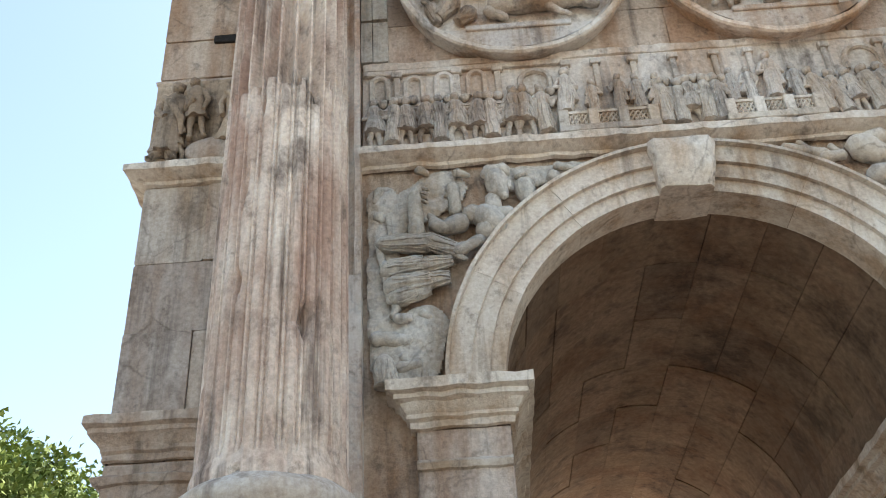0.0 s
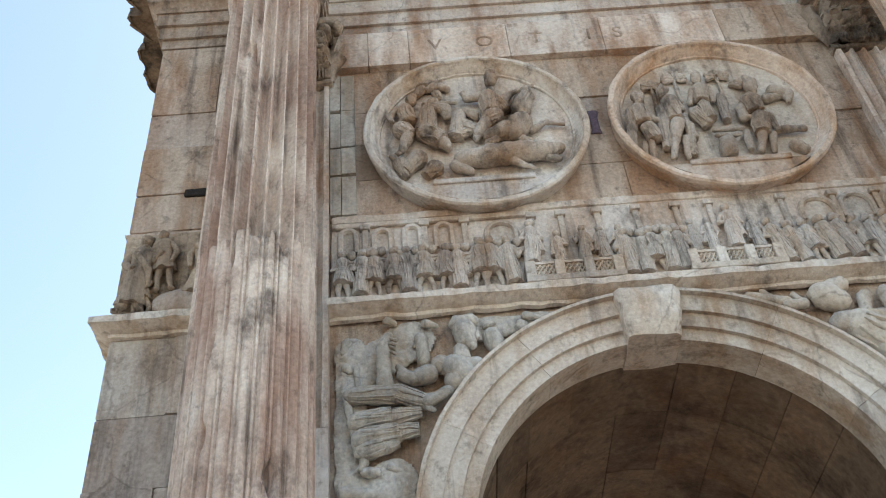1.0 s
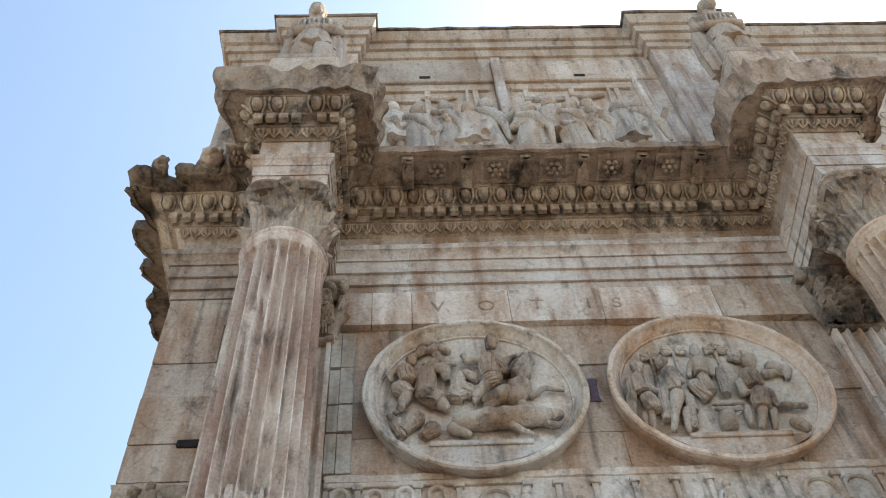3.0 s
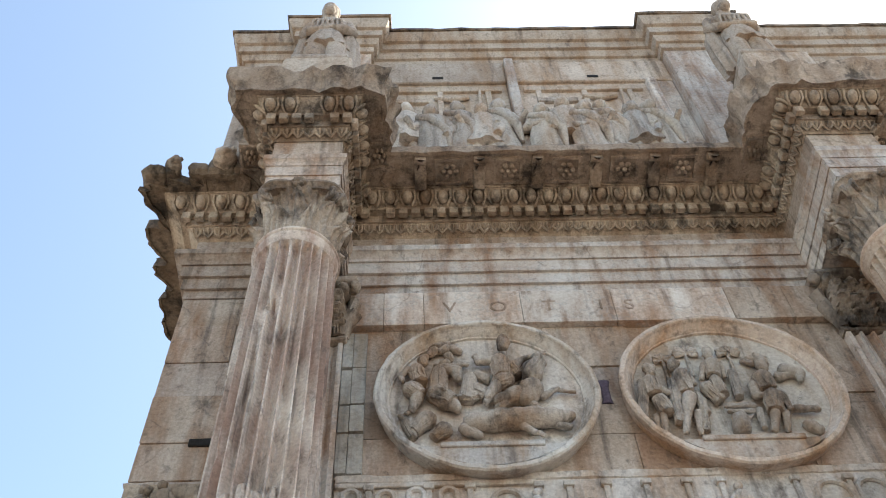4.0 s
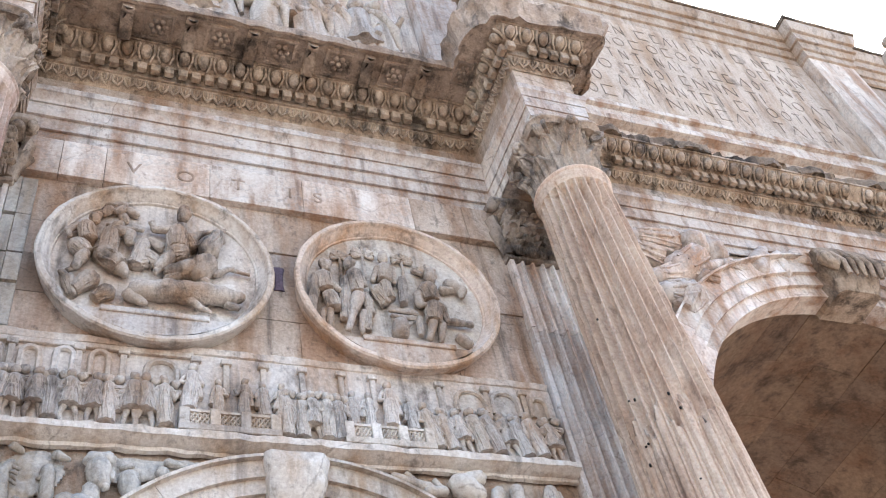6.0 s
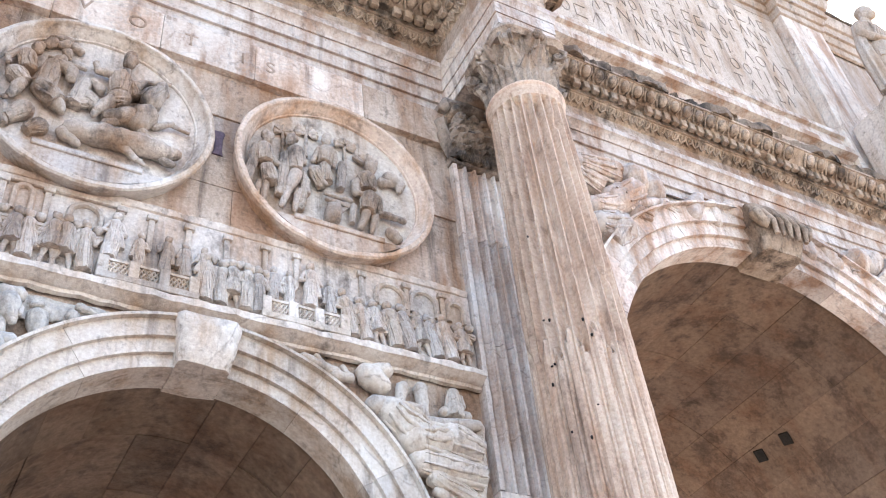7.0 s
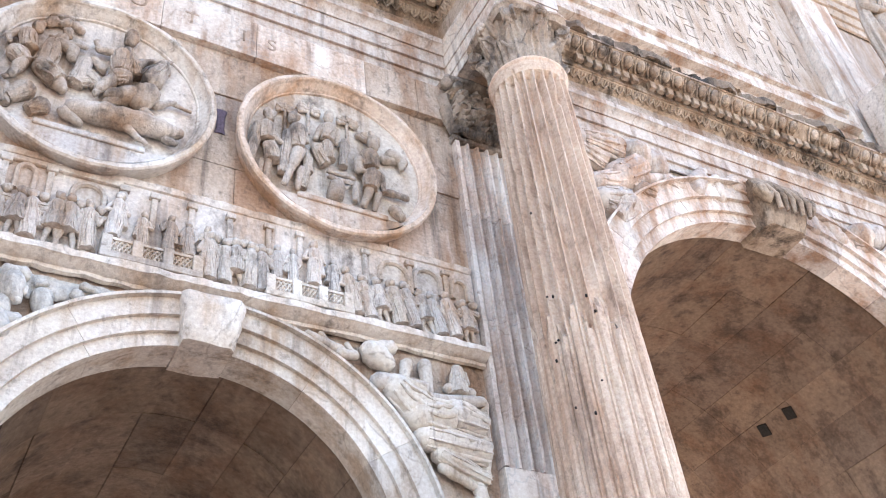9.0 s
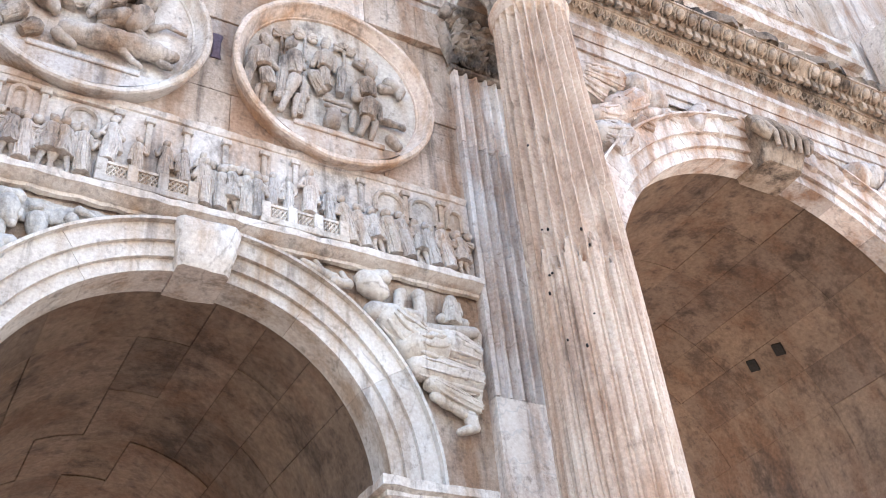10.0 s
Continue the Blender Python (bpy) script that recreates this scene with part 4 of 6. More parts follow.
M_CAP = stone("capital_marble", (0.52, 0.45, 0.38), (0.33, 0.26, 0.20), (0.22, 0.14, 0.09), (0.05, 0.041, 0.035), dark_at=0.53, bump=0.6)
column(COLS[0], "weathered grey-tan fluted marble column with leafy capital", M_COL, 1.0)
column_pink = column(COLS[1], "pinkish fluted yellow-marble column with leafy capital", M_COLB, 2.0, 0.53)
# small dowel holes in the old shaft: near-black lumps paint their shade
rh = rng(404)
for k in range(11):
    a, z = -2.25 + rh.uniform(-0.75, 0.7), rh.uniform(6.2, 8.9)
    rad = 0.53 - 0.102 * ((z - 4.42) / 6.68) ** 1.6 - 0.004
    bm = bmesh.new()
    lump(bm, (0, 0, 0), (0.013, 0.013, rh.uniform(0.012, 0.026)), 1)
    hole = part("dowel_hole", bm, M_HOLE_SHADE, column_pink, "small dark lump for the shade of a dowel hole", smooth=60)
    hole.matrix_basis = Matrix.Translation((rad * math.cos(a), rad * math.sin(a), z))


# ---- pilasters behind the columns ----
def pilaster(cx, label, seed):
    t = thing("pilaster", label, "pilaster", "pilasters of the facade")
    r = rng(seed)
    x0, x1, y0 = cx - 0.447, cx + 0.447, -0.10
    edges = [0.0, 4.1, 6.68, 8.42, 9.9, 11.06]
    nf = 6
    for z0, z1 in zip(edges, edges[1:]):
        bm = bmesh.new()
        prof = [(x0, 0.06), (x0, y0)]
        fw = (x1 - x0 - 0.08) / nf
        if z0 > 4.2:
            for k in range(nf):
                a = x0 + 0.04 + k * fw
                prof += [(a + 0.012, y0), (a + 0.022, y0 + 0.045), (a + fw * 0.5, y0 + 0.07), (a + fw - 0.022, y0 + 0.045), (a + fw - 0.012, y0)]
        prof += [(x1, y0), (x1, 0.06)]
        dy = r.uniform(-0.008, 0.008)
        n = max(2, int((z1 - z0) / 0.14))
        rows = [[bm.verts.new((x, y + dy, z0 + 0.003 + (z1 - z0 - 0.006) * i / n)) for x, y in prof] for i in range(n + 1)]
        for p, q in zip(rows, rows[1:]):
            for j in range(len(prof) - 1):
                bm.faces.new((p[j], p[j + 1], q[j + 1], q[j]))
        bm.faces.new(rows[0])
        bm.faces.new(rows[-1])
        rough(bm, 0.007, 6, z0 + cx)
        part("pilaster_drum", bm, M_WHITE, t, smooth=40)
    bm = bmesh.new()
    box(bm, x0 - 0.03, x1 + 0.03, y0 - 0.03, 0.05, 11.06, 11.13, 0.01)
    box(bm, x0 + 0.02, x1 - 0.02, y0 - 0.02, 0.05, 11.13, 12.0)
    box(bm, x0 - 0.14, x1 + 0.14, y0 - 0.22, 0.03, 11.94, 12.04, 0.02)
    for tier, (z, h) in enumerate(((11.13, 0.38), (11.13, 0.62))):
        for k in range(5 if tier == 0 else 4):
            x = x0 + 0.08 + (x1 - x0 - 0.16) * (k + 0.5 * tier) / 4
            tube(bm, [(x, y0 - 0.03, z), (x, y0 - 0.05, z + h * 0.5), (x, y0 - 0.10, z + h * 0.85), (x, y0 - 0.19, z + h), (x, y0 - 0.20, z + h * 0.88)], [(0.10, 0.03), (0.12, 0.03), (0.12, 0.035), (0.09, 0.04), (0.05, 0.03)], 9)
        for sgn in (-1, 1):
            xx = x0 if sgn < 0 else x1
            tube(bm, [(xx, y0 + 0.02, z), (xx + sgn * 0.04, y0, z + h * 0.5), (xx + sgn * 0.12, y0 - 0.03, z + h), (xx + sgn * 0.15, y0 - 0.03, z + h * 0.9)], [0.05, 0.07, 0.08, 0.04], 8)
    for sgn in (-1, 1):
        xx = x0 if sgn < 0 else x1
        lump(bm, (xx + sgn * 0.11, y0 - 0.16, 11.86), (0.07, 0.07, 0.08))
    bmesh.ops.subdivide_edges(bm, edges=[e for e in bm.edges if e.calc_length() > 0.2], cuts=2)
    rough(bm, 0.035, 10, cx)
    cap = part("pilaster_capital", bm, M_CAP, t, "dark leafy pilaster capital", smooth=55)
    for tier, (h, n) in enumerate(((0.37, 4), (0.62, 5))):
        for k in range(n):
            x = x0 + 0.10 + (x1 - x0 - 0.20) * k / (n - 1)
            zt = 11.14 + h
            leaf = [stroke(x, 11.16, 0.075, x, zt - 0.08, 0.095, 0.06 + 0.02 * (tier == 0), 5, 0.45)]
            for j in range(3):
                zz = zt - 0.26 + 0.09 * j
                leaf += [stroke(x, zz, 0.03, x + sg * (0.11 - 0.02 * j), zz + 0.06, 0.026, 0.11 + 0.02 * j) for sg in (-1, 1)]
            leaf.append(stroke(x - 0.04, zt, 0.05, x + 0.04, zt, 0.05, 0.19))
            relief_part("acanthus_leaf", leaf, y0 - 0.02, cap, M_CAP, 0.016, 0.02, seed + k + 7 * tier)
    for sg in (-1, 1):
        xx = cx + sg * 0.40
        relief_part("volute", [stroke(xx - sg * 0.2, 11.68, 0.035, xx, 11.88, 0.05, 0.14), stroke(xx, 11.86, 0.085, xx + sg * 0.03, 11.84, 0.08, 0.20), stroke(cx + sg * 0.06, 11.72, 0.03, cx + sg * 0.12, 11.9, 0.05, 0.14)], y0 - 0.02, cap, M_CAP, 0.016, 0.02, seed + sg)


for cx in COLS:
    pilaster(cx, "pale grey fluted marble pilaster behind a column", cx)

# ---- attic storey ----
# the attic is laid out on a plain scheme and raised to its full height, set back, with this
ATTIC_SIZE = Matrix.Translation((0, 0.25, 14.1)) @ Matrix.Diagonal((1.0, 1.0, 1.057, 1.0)) @ Matrix.Translation((0, 0, -14.34))
ZT2 = 20.98
AX0, AX1 = -5.05, XR + 0.16
bm = bmesh.new()
box(bm, AX0, AX1, 0.2, DEPTH - 0.2, 14.28, ZT2 - 0.05)
attic = tagged(part("wall_attic", bm, M_ATTIC), "pale marble attic storey above the cornice", "wall", kind="structure")
attic.matrix_basis = ATTIC_SIZE
APLAN = [(AX0, DEPTH), (AX0, 0.17)]
for cx in (-3.35, 3.35, 12.75):
    APLAN += [(cx - 0.62, 0.17), (cx - 0.62, -0.12), (cx + 0.62, -0.12), (cx + 0.62, 0.17)]
    bm = bmesh.new()
    box(bm, cx - 0.62, cx + 0.62, -0.12, 0.22, 14.64, 20.15, 0.01)
    rough(bm, 0.004, 4)
    part("attic_pier", bm, M_WHITE, attic, "smooth white marble pier behind a statue")
    bm = bmesh.new()
    box(bm, cx - 0.55, cx + 0.55, -1.5, 0.22, 14.32, 14.84, 0.03)
    box(bm, cx - 0.5, cx + 0.5, -1.62, -0.2, 14.82, 16.3, 0.04)
    rough(bm, 0.012, 4)
    part("statue_plinth", bm, M_ATTIC, attic)
APLAN += [(AX1, 0.17), (AX1, DEPTH)]
ACORN = [(0.0, 19.92), (0.05, 19.94), (0.05, 20.14), (0.10, 20.15), (0.14, 20.28), (0.14, 20.35), (0.20, 20.35), (0.20, 20.60), (0.26, 20.61), (0.33, 20.78), (0.33, 20.90), (-0.3, 20.94)]
ACOPING = [(0.0, 20.895), (0.36, 20.895), (0.37, 20.96), (0.35, 21.0), (-0.3, 21.02)]
bm = bmesh.new()
sweep(bm, ACOPING, APLAN, None, 0.25, caps=False)
rough(bm, 0.02, 5)
part("attic_coping", bm, M_SOOTY, attic, "blackened top edge of the attic", smooth=35)
bm = bmesh.new()
sweep(bm, ACORN, APLAN, None, 0.5, caps=False)
rough(bm, 0.008, 2)
part("attic_cornice", bm, M_ATTIC, attic, "cream moulded attic cornice against the sky", smooth=35)
# base mouldings of the attic
ABASE = [(0.0, 14.28), (0.30, 14.28), (0.30, 14.62), (0.24, 14.66), (0.24, 14.95), (0.12, 15.0), (0.06, 15.06), (0.0, 15.08)]
TALL_BASE = [(0.0, 14.28), (0.18, 14.28), (0.18, 15.55), (0.34, 15.58), (0.35, 15.70), (0.22, 15.74), (0.20, 16.12), (0.28, 16.14), (0.28, 16.24), (0.10, 16.32), (0.06, 16.44), (0.0, 16.5)]
bm = bmesh.new()
sweep(bm, TALL_BASE, [(3.97, 0.18), (12.13, 0.18)], None, 0.25)
rough(bm, 0.012, 3)
part("attic_base", bm, M_WHITE, attic, "white marble base course of the attic", smooth=35)
for x0, x1 in ((-2.73, 2.73),):
    bm = bmesh.new()
    sweep(bm, ABASE, [(x0, 0.18), (x1, 0.18)], None, 0.25)
    rough(bm, 0.012, 3)
    part("attic_base", bm, M_ATTIC, attic, smooth=35)
# frame strip between the two panels, and panel frames
bm = bmesh.new()
box(bm, -0.28, -0.11, -0.02, 0.22, 15.05, 19.9, 0.015)
part("frame_strip", bm, M_WHITE, attic, "white marble strip between two carved panels")
for x0, x1 in ((-2.73, -0.28), (-0.11, 2.73)):
    bm = bmesh.new()
    box(bm, x0, x1, 0.08, 0.22, 19.1, 19.93, 0.02)
    part("panel_lintel", bm, M_ATTIC, attic)
    bm = bmesh.new()
    # no real slot: a dark box paints the shade inside it
    box(bm, (x0 + x1) / 2 - 0.11, (x0 + x1) / 2 + 0.09, 0.072, 0.13, 19.22, 19.31)
    part("slot_hole", bm, M_HOLE_SHADE, attic, "dark block for the shade of a slot in the lintel")

for x0, x1, y0 in ((2.23, 2.40, 0.02), (2.40, 2.72, 0.10)):
    bm = bmesh.new()
    box(bm, x0, x1, y0, 0.215, 15.1, 19.09, 0.015)
    rough(bm, 0.005, 4, x0)
    part("panel_frame", bm, M_WHITE, attic, "smooth white marble frame beside the carved panel")

# ---- statues on the plinths ----
def statue(cx, y, z, h, label, seed):
    """A plain standing draped stone form with folded arms."""
    bm = bmesh.new()
    s = lambda dx, dy, dz: (cx + dx * h, y + dy * h, z + dz * h)
    box(bm, cx - 0.42, cx + 0.42, y - 0.36, y + 0.36, z - 0.1, z + 0.06, 0.02)
    for sgn in (-1, 1):
        tube(bm, [s(sgn * 0.05, 0, 0.02), s(sgn * 0.06, -0.01, 0.2), s(sgn * 0.055, 0, 0.42)], [h * 0.05, h * 0.06, h * 0.07], 12, folds=5, depth=0.08)
    tube(bm, [s(0, 0, 0.60), s(0, -0.01, 0.52), s(0, -0.01, 0.44), s(0, -0.01, 0.36)], [(h * 0.085, h * 0.06), (h * 0.10, h * 0.07), (h * 0.11, h * 0.075), (h * 0.125, h * 0.08)], 40, folds=10, depth=0.10, phase=seed)
    tube(bm, [s(0, 0, 0.58), s(0, -0.01, 0.68), s(0, -0.005, 0.76), s(0, 0, 0.80), s(0, -0.01, 0.84)], [(h * 0.088, h * 0.06), (h * 0.11, h * 0.068), (h * 0.118, h * 0.06), (h * 0.085, h * 0.05), (h * 0.04, h * 0.04)], 24)
    for k in range(7):
        x = -0.09 + k * 0.03
        tube(bm, [s(x * 0.7, -0.055, 0.76), s(x * 0.9, -0.082, 0.66), s(x, -0.07, 0.58)], [h * 0.006, h * 0.011, h * 0.006], 6)
    tube(bm, [s(-0.09, -0.04, 0.585), s(0.0, -0.085, 0.575), s(0.09, -0.04, 0.585)], [h * 0.014] * 3, 8)
    for sgn in (-1, 1):
        tube(bm, [s(sgn * 0.115, 0, 0.765), s(sgn * 0.14, 0.0, 0.65), s(sgn * 0.105, -0.05, 0.565 + 0.025 * (sgn > 0)), s(-sgn * 0.02, -0.072, 0.565 + 0.025 * (sgn > 0))], [h * 0.034, h * 0.036, h * 0.030, h * 0.022], 12)
        tube(bm, [s(sgn * 0.08, 0.03, 0.79), s(sgn * 0.12, 0.04, 0.55), s(sgn * 0.125, 0.04, 0.3), s(sgn * 0.12, 0.04, 0.05)], [(h * 0.04, h * 0.04), (h * 0.06, h * 0.05), (h * 0.065, h * 0.055), (h * 0.06, h * 0.05)], 40, folds=7, depth=0.28)
    lump(bm, s(0.0, -0.045, 0.905), (h * 0.050, h * 0.058, h * 0.072), 3)
    lump(bm, s(0.0, -0.075, 0.862), (h * 0.036, h * 0.036, h * 0.045), 2)
    lump(bm, s(0.0, -0.025, 0.945), (h * 0.057, h * 0.062, h * 0.05), 2)
    tube(bm, [s(0, 0, 0.80), s(0, -0.03, 0.88)], [h * 0.05, h * 0.04], 10)
    rough(bm, 0.014, 5, seed)
    ob = part("statue", bm, M_ATTIC, smooth=55)
    return tagged(ob, label, "statue", "statues on the attic plinths")


statue(-3.33, -1.0, 16.27, 2.75, "white marble draped statue on a plinth", 1)
statue(3.30, -1.0, 16.27, 2.75, "white marble draped statue with crossed arms on a plinth", 2)
statue(12.8, -1.0, 16.27, 2.75, "white marble draped statue on a far plinth", 3)

# ---- carved frieze over the side arch ----
frieze = thing("carved_frieze", "carved marble frieze crowded with small robed figures", "relief")
bm = bmesh.new()
box(bm, -2.78, 2.78, -0.035, 0.03, 7.97, 8.98)
bmesh.ops.subdivide_edges(bm, edges=bm.edges[:], cuts=7, use_grid_fill=True)
rough(bm, 0.006, 4)
part("frieze_slab", bm, M_RELIEF, frieze, smooth=30)


def niche(bm, x, z0, w, h, y):
    n = 10
    pts = [(x - w, z0)] + [(x - w * math.cos(math.pi * i / n), z0 + h - w + w * math.sin(math.pi * i / n)) for i in range(n + 1)] + [(x + w, z0)]
    tube(bm, [(px, y - 0.015, pz) for px, pz in pts], [0.03] * len(pts), 6)
    f = [bm.verts.new((px, y - 0.004, pz)) for px, pz in pts]
    bm.faces.new(f)


for x, w, h in ((-2.62, 0.075, 0.30), (-2.30, 0.08, 0.28), (-2.02, 0.075, 0.30), (-1.72, 0.075, 0.30), (-1.18, 0.14, 0.26), (1.84, 0.16, 0.28), (2.22, 0.15, 0.30), (2.60, 0.09, 0.26)):
    bm = bmesh.new()
    niche(bm, x, 8.58, w, h, -0.035)
    part("niche", bm, M_RELIEF, frieze, smooth=40)
for x in (-2.46, -1.90, -1.52, -0.88, -0.60, -0.25, 0.12, 0.50, 0.82, 1.52, 2.02, 2.44):
    bm = bmesh.new()
    box(bm, x - 0.028, x + 0.028, -0.07, -0.03, 8.50, 8.88, 0.006)
    box(bm, x - 0.05, x + 0.05, -0.09, -0.03, 8.86, 8.92, 0.006)
    rough(bm, 0.006, 9, x)
    part("pier_strip", bm, M_RELIEF, frieze)
bm = bmesh.new()
box(bm, -2.77, -0.9, -0.075, -0.03, 8.90, 8.96, 0.006)
bmesh.ops.subdivide_edges(bm, edges=bm.edges[:], cuts=6)
rough(bm, 0.007, 6)
part("carved_cornice", bm, M_RELIEF, frieze)


def balustrade(x0, x1, n):
    w = (x1 - x0) / n
    b = bmesh.new()
    box(b, x0 - 0.05, x1 + 0.05, -0.165, -0.03, 7.985, 8.055, 0.006)
    part("balustrade_rail", b, M_ARCH, frieze)
    for i in range(n + 1):
        b = bmesh.new()
        x = x0 + i * w
        box(b, x - 0.045, x + 0.045, -0.16, -0.03, 8.05, 8.235, 0.006)
        part("balustrade_post", b, M_ARCH, frieze)
    for i in range(n):
        b = bmesh.new()
        a, c = x0 + i * w + 0.045, x0 + (i + 1) * w - 0.045
        box(b, a, c, -0.10, -0.05, 8.055, 8.225)
        box(b, a, c, -0.135, -0.095, 8.205, 8.232)
        box(b, a, c, -0.135, -0.095, 8.052, 8.07)
        m = 4
        for j in range(m):
            u0, u1 = a + (c - a) * j / m, a + (c - a) * (j + 1) / m
            for z0 in (8.07, 8.138):
                tube(b, [(u0, -0.118, z0), (u1, -0.118, z0 + 0.068)], [0.009, 0.009], 4)
                tube(b, [(u0, -0.118, z0 + 0.068), (u1, -0.118, z0)], [0.009, 0.009], 4)
        part("lattice_panel", b, M_ARCH, frieze)


balustrade(-0.98, -0.18, 3)
balustrade(0.50, 1.28, 3)
r = rng(77)
ARMS = (((0.19, 0.62), (-0.02, 0.63)), ((0.20, 0.60), (0.02, 0.68)), ((0.16, 0.60), (0.22, 0.72)), ((0.17, 0.58), (0.10, 0.46)))


def small_form(x, z, h, f, k, robe, lean=0.0, thick=1.25):
    (e1, h1), (e2, h2) = ARMS[k % 4], ARMS[(k + 1) % 4]
    st = draped(x, z, h, f, e1, h1, e2, (h2[0] * 0.6, h2[1]), 0.05 + 0.02 * (k % 2), robe, thick)
    st = [(a + lean * (b - z), b, ra * 1.06, c + lean * (d - z), d, rb * 1.06, hi, fo, de) for a, b, ra, c, d, rb, hi, fo, de in st]
    carved("relief_figure", st, -0.03, frieze, M_RELIEF, x * 3.1 + k, wear=0.008)


def small_head(x, z, h):
    q = [stroke(x, z, 0.064 * h, x + 0.01, z + 0.02, 0.062 * h, 0.13 * h), stroke(x - 0.01, z + 0.025 * h, 0.066 * h, x + 0.01, z + 0.04 * h, 0.055 * h, 0.115 * h), stroke(x - 0.07 * h, z - 0.17 * h, 0.07 * h, x + 0.07 * h, z - 0.17 * h, 0.07 * h, 0.08 * h, 3, 0.3)]
    carved("relief_head", q, -0.03, frieze, M_RELIEF, x * 2.7, wear=0.008)


# standing crowd, podium with seated ones, and the crowd on the other side
for k in range(11):
    x = -2.68 + k * 0.155 + r.uniform(-0.02, 0.02)
    small_head(x + 0.075, 8.52 + r.uniform(-0.02, 0.03), 0.62)
    small_form(x, 7.985, r.uniform(0.58, 0.64), r.choice((-1, 1)), k, k % 3 == 1, r.uniform(-0.05, 0.05))
for k, x in enumerate((-0.94, -0.68, -0.45, -0.26, -0.10)):
    small_form(x, 8.20, r.uniform(0.44, 0.50) if k else 0.60, 1 if k % 2 else -1, k, True, r.uniform(-0.05, 0.05))
for k in range(5):
    x = -0.06 + k * 0.125
    small_head(x + 0.06, 8.55 + r.uniform(-0.02, 0.02), 0.6)
    small_form(x, 7.985, r.uniform(0.58, 0.63), r.choice((-1, 1)), k + 1, k != 2, r.uniform(-0.04, 0.04))
for k, x in enumerate((0.58, 0.74, 0.95, 1.16)):
    small_form(x, 8.20, 0.46 if k != 2 else 0.62, 1 if k % 2 else -1, k + 2, True, 0.0)
for k in range(9):
    x = 1.40 + k * 0.155 + r.uniform(-0.02, 0.02)
    small_head(x + 0.075, 8.50 + r.uniform(-0.03, 0.03), 0.62)
    small_form(x, 7.985, r.uniform(0.56, 0.62), -1, k, k % 3 != 2, -0.16 + r.uniform(-0.05, 0.05))

# corner stretch of the frieze
corner_frieze = thing("carved_frieze", "dark crusted carved frieze panel at the corner", "relief")
bm = bmesh.new()
box(bm, XL, -3.7, -0.03, 0.04, 7.97, 9.04)
part("frieze_slab", bm, M_CRUST, corner_frieze)
for k, (x, z, h) in enumerate(((-4.58, 8.02, 0.92), (-4.28, 8.26, 0.74), (-4.0, 8.1, 0.86), (-4.46, 7.99, 0.58))):
    bm = bmesh.new()
    figure(bm, x, -0.07, z, h, r, k % 2 == 0, 0.1 * (-1) ** k, k)
    rough(bm, 0.015, 9, x)
    part("relief_figure", bm, M_CRUST, corner_frieze, smooth=60)
bm = bmesh.new()
lump(bm, (-4.1, -0.06, 8.12), (0.30, 0.10, 0.16), 3)
rough(bm, 0.01, 8)
part("rock", bm, M_PIER, corner_frieze, smooth=60)


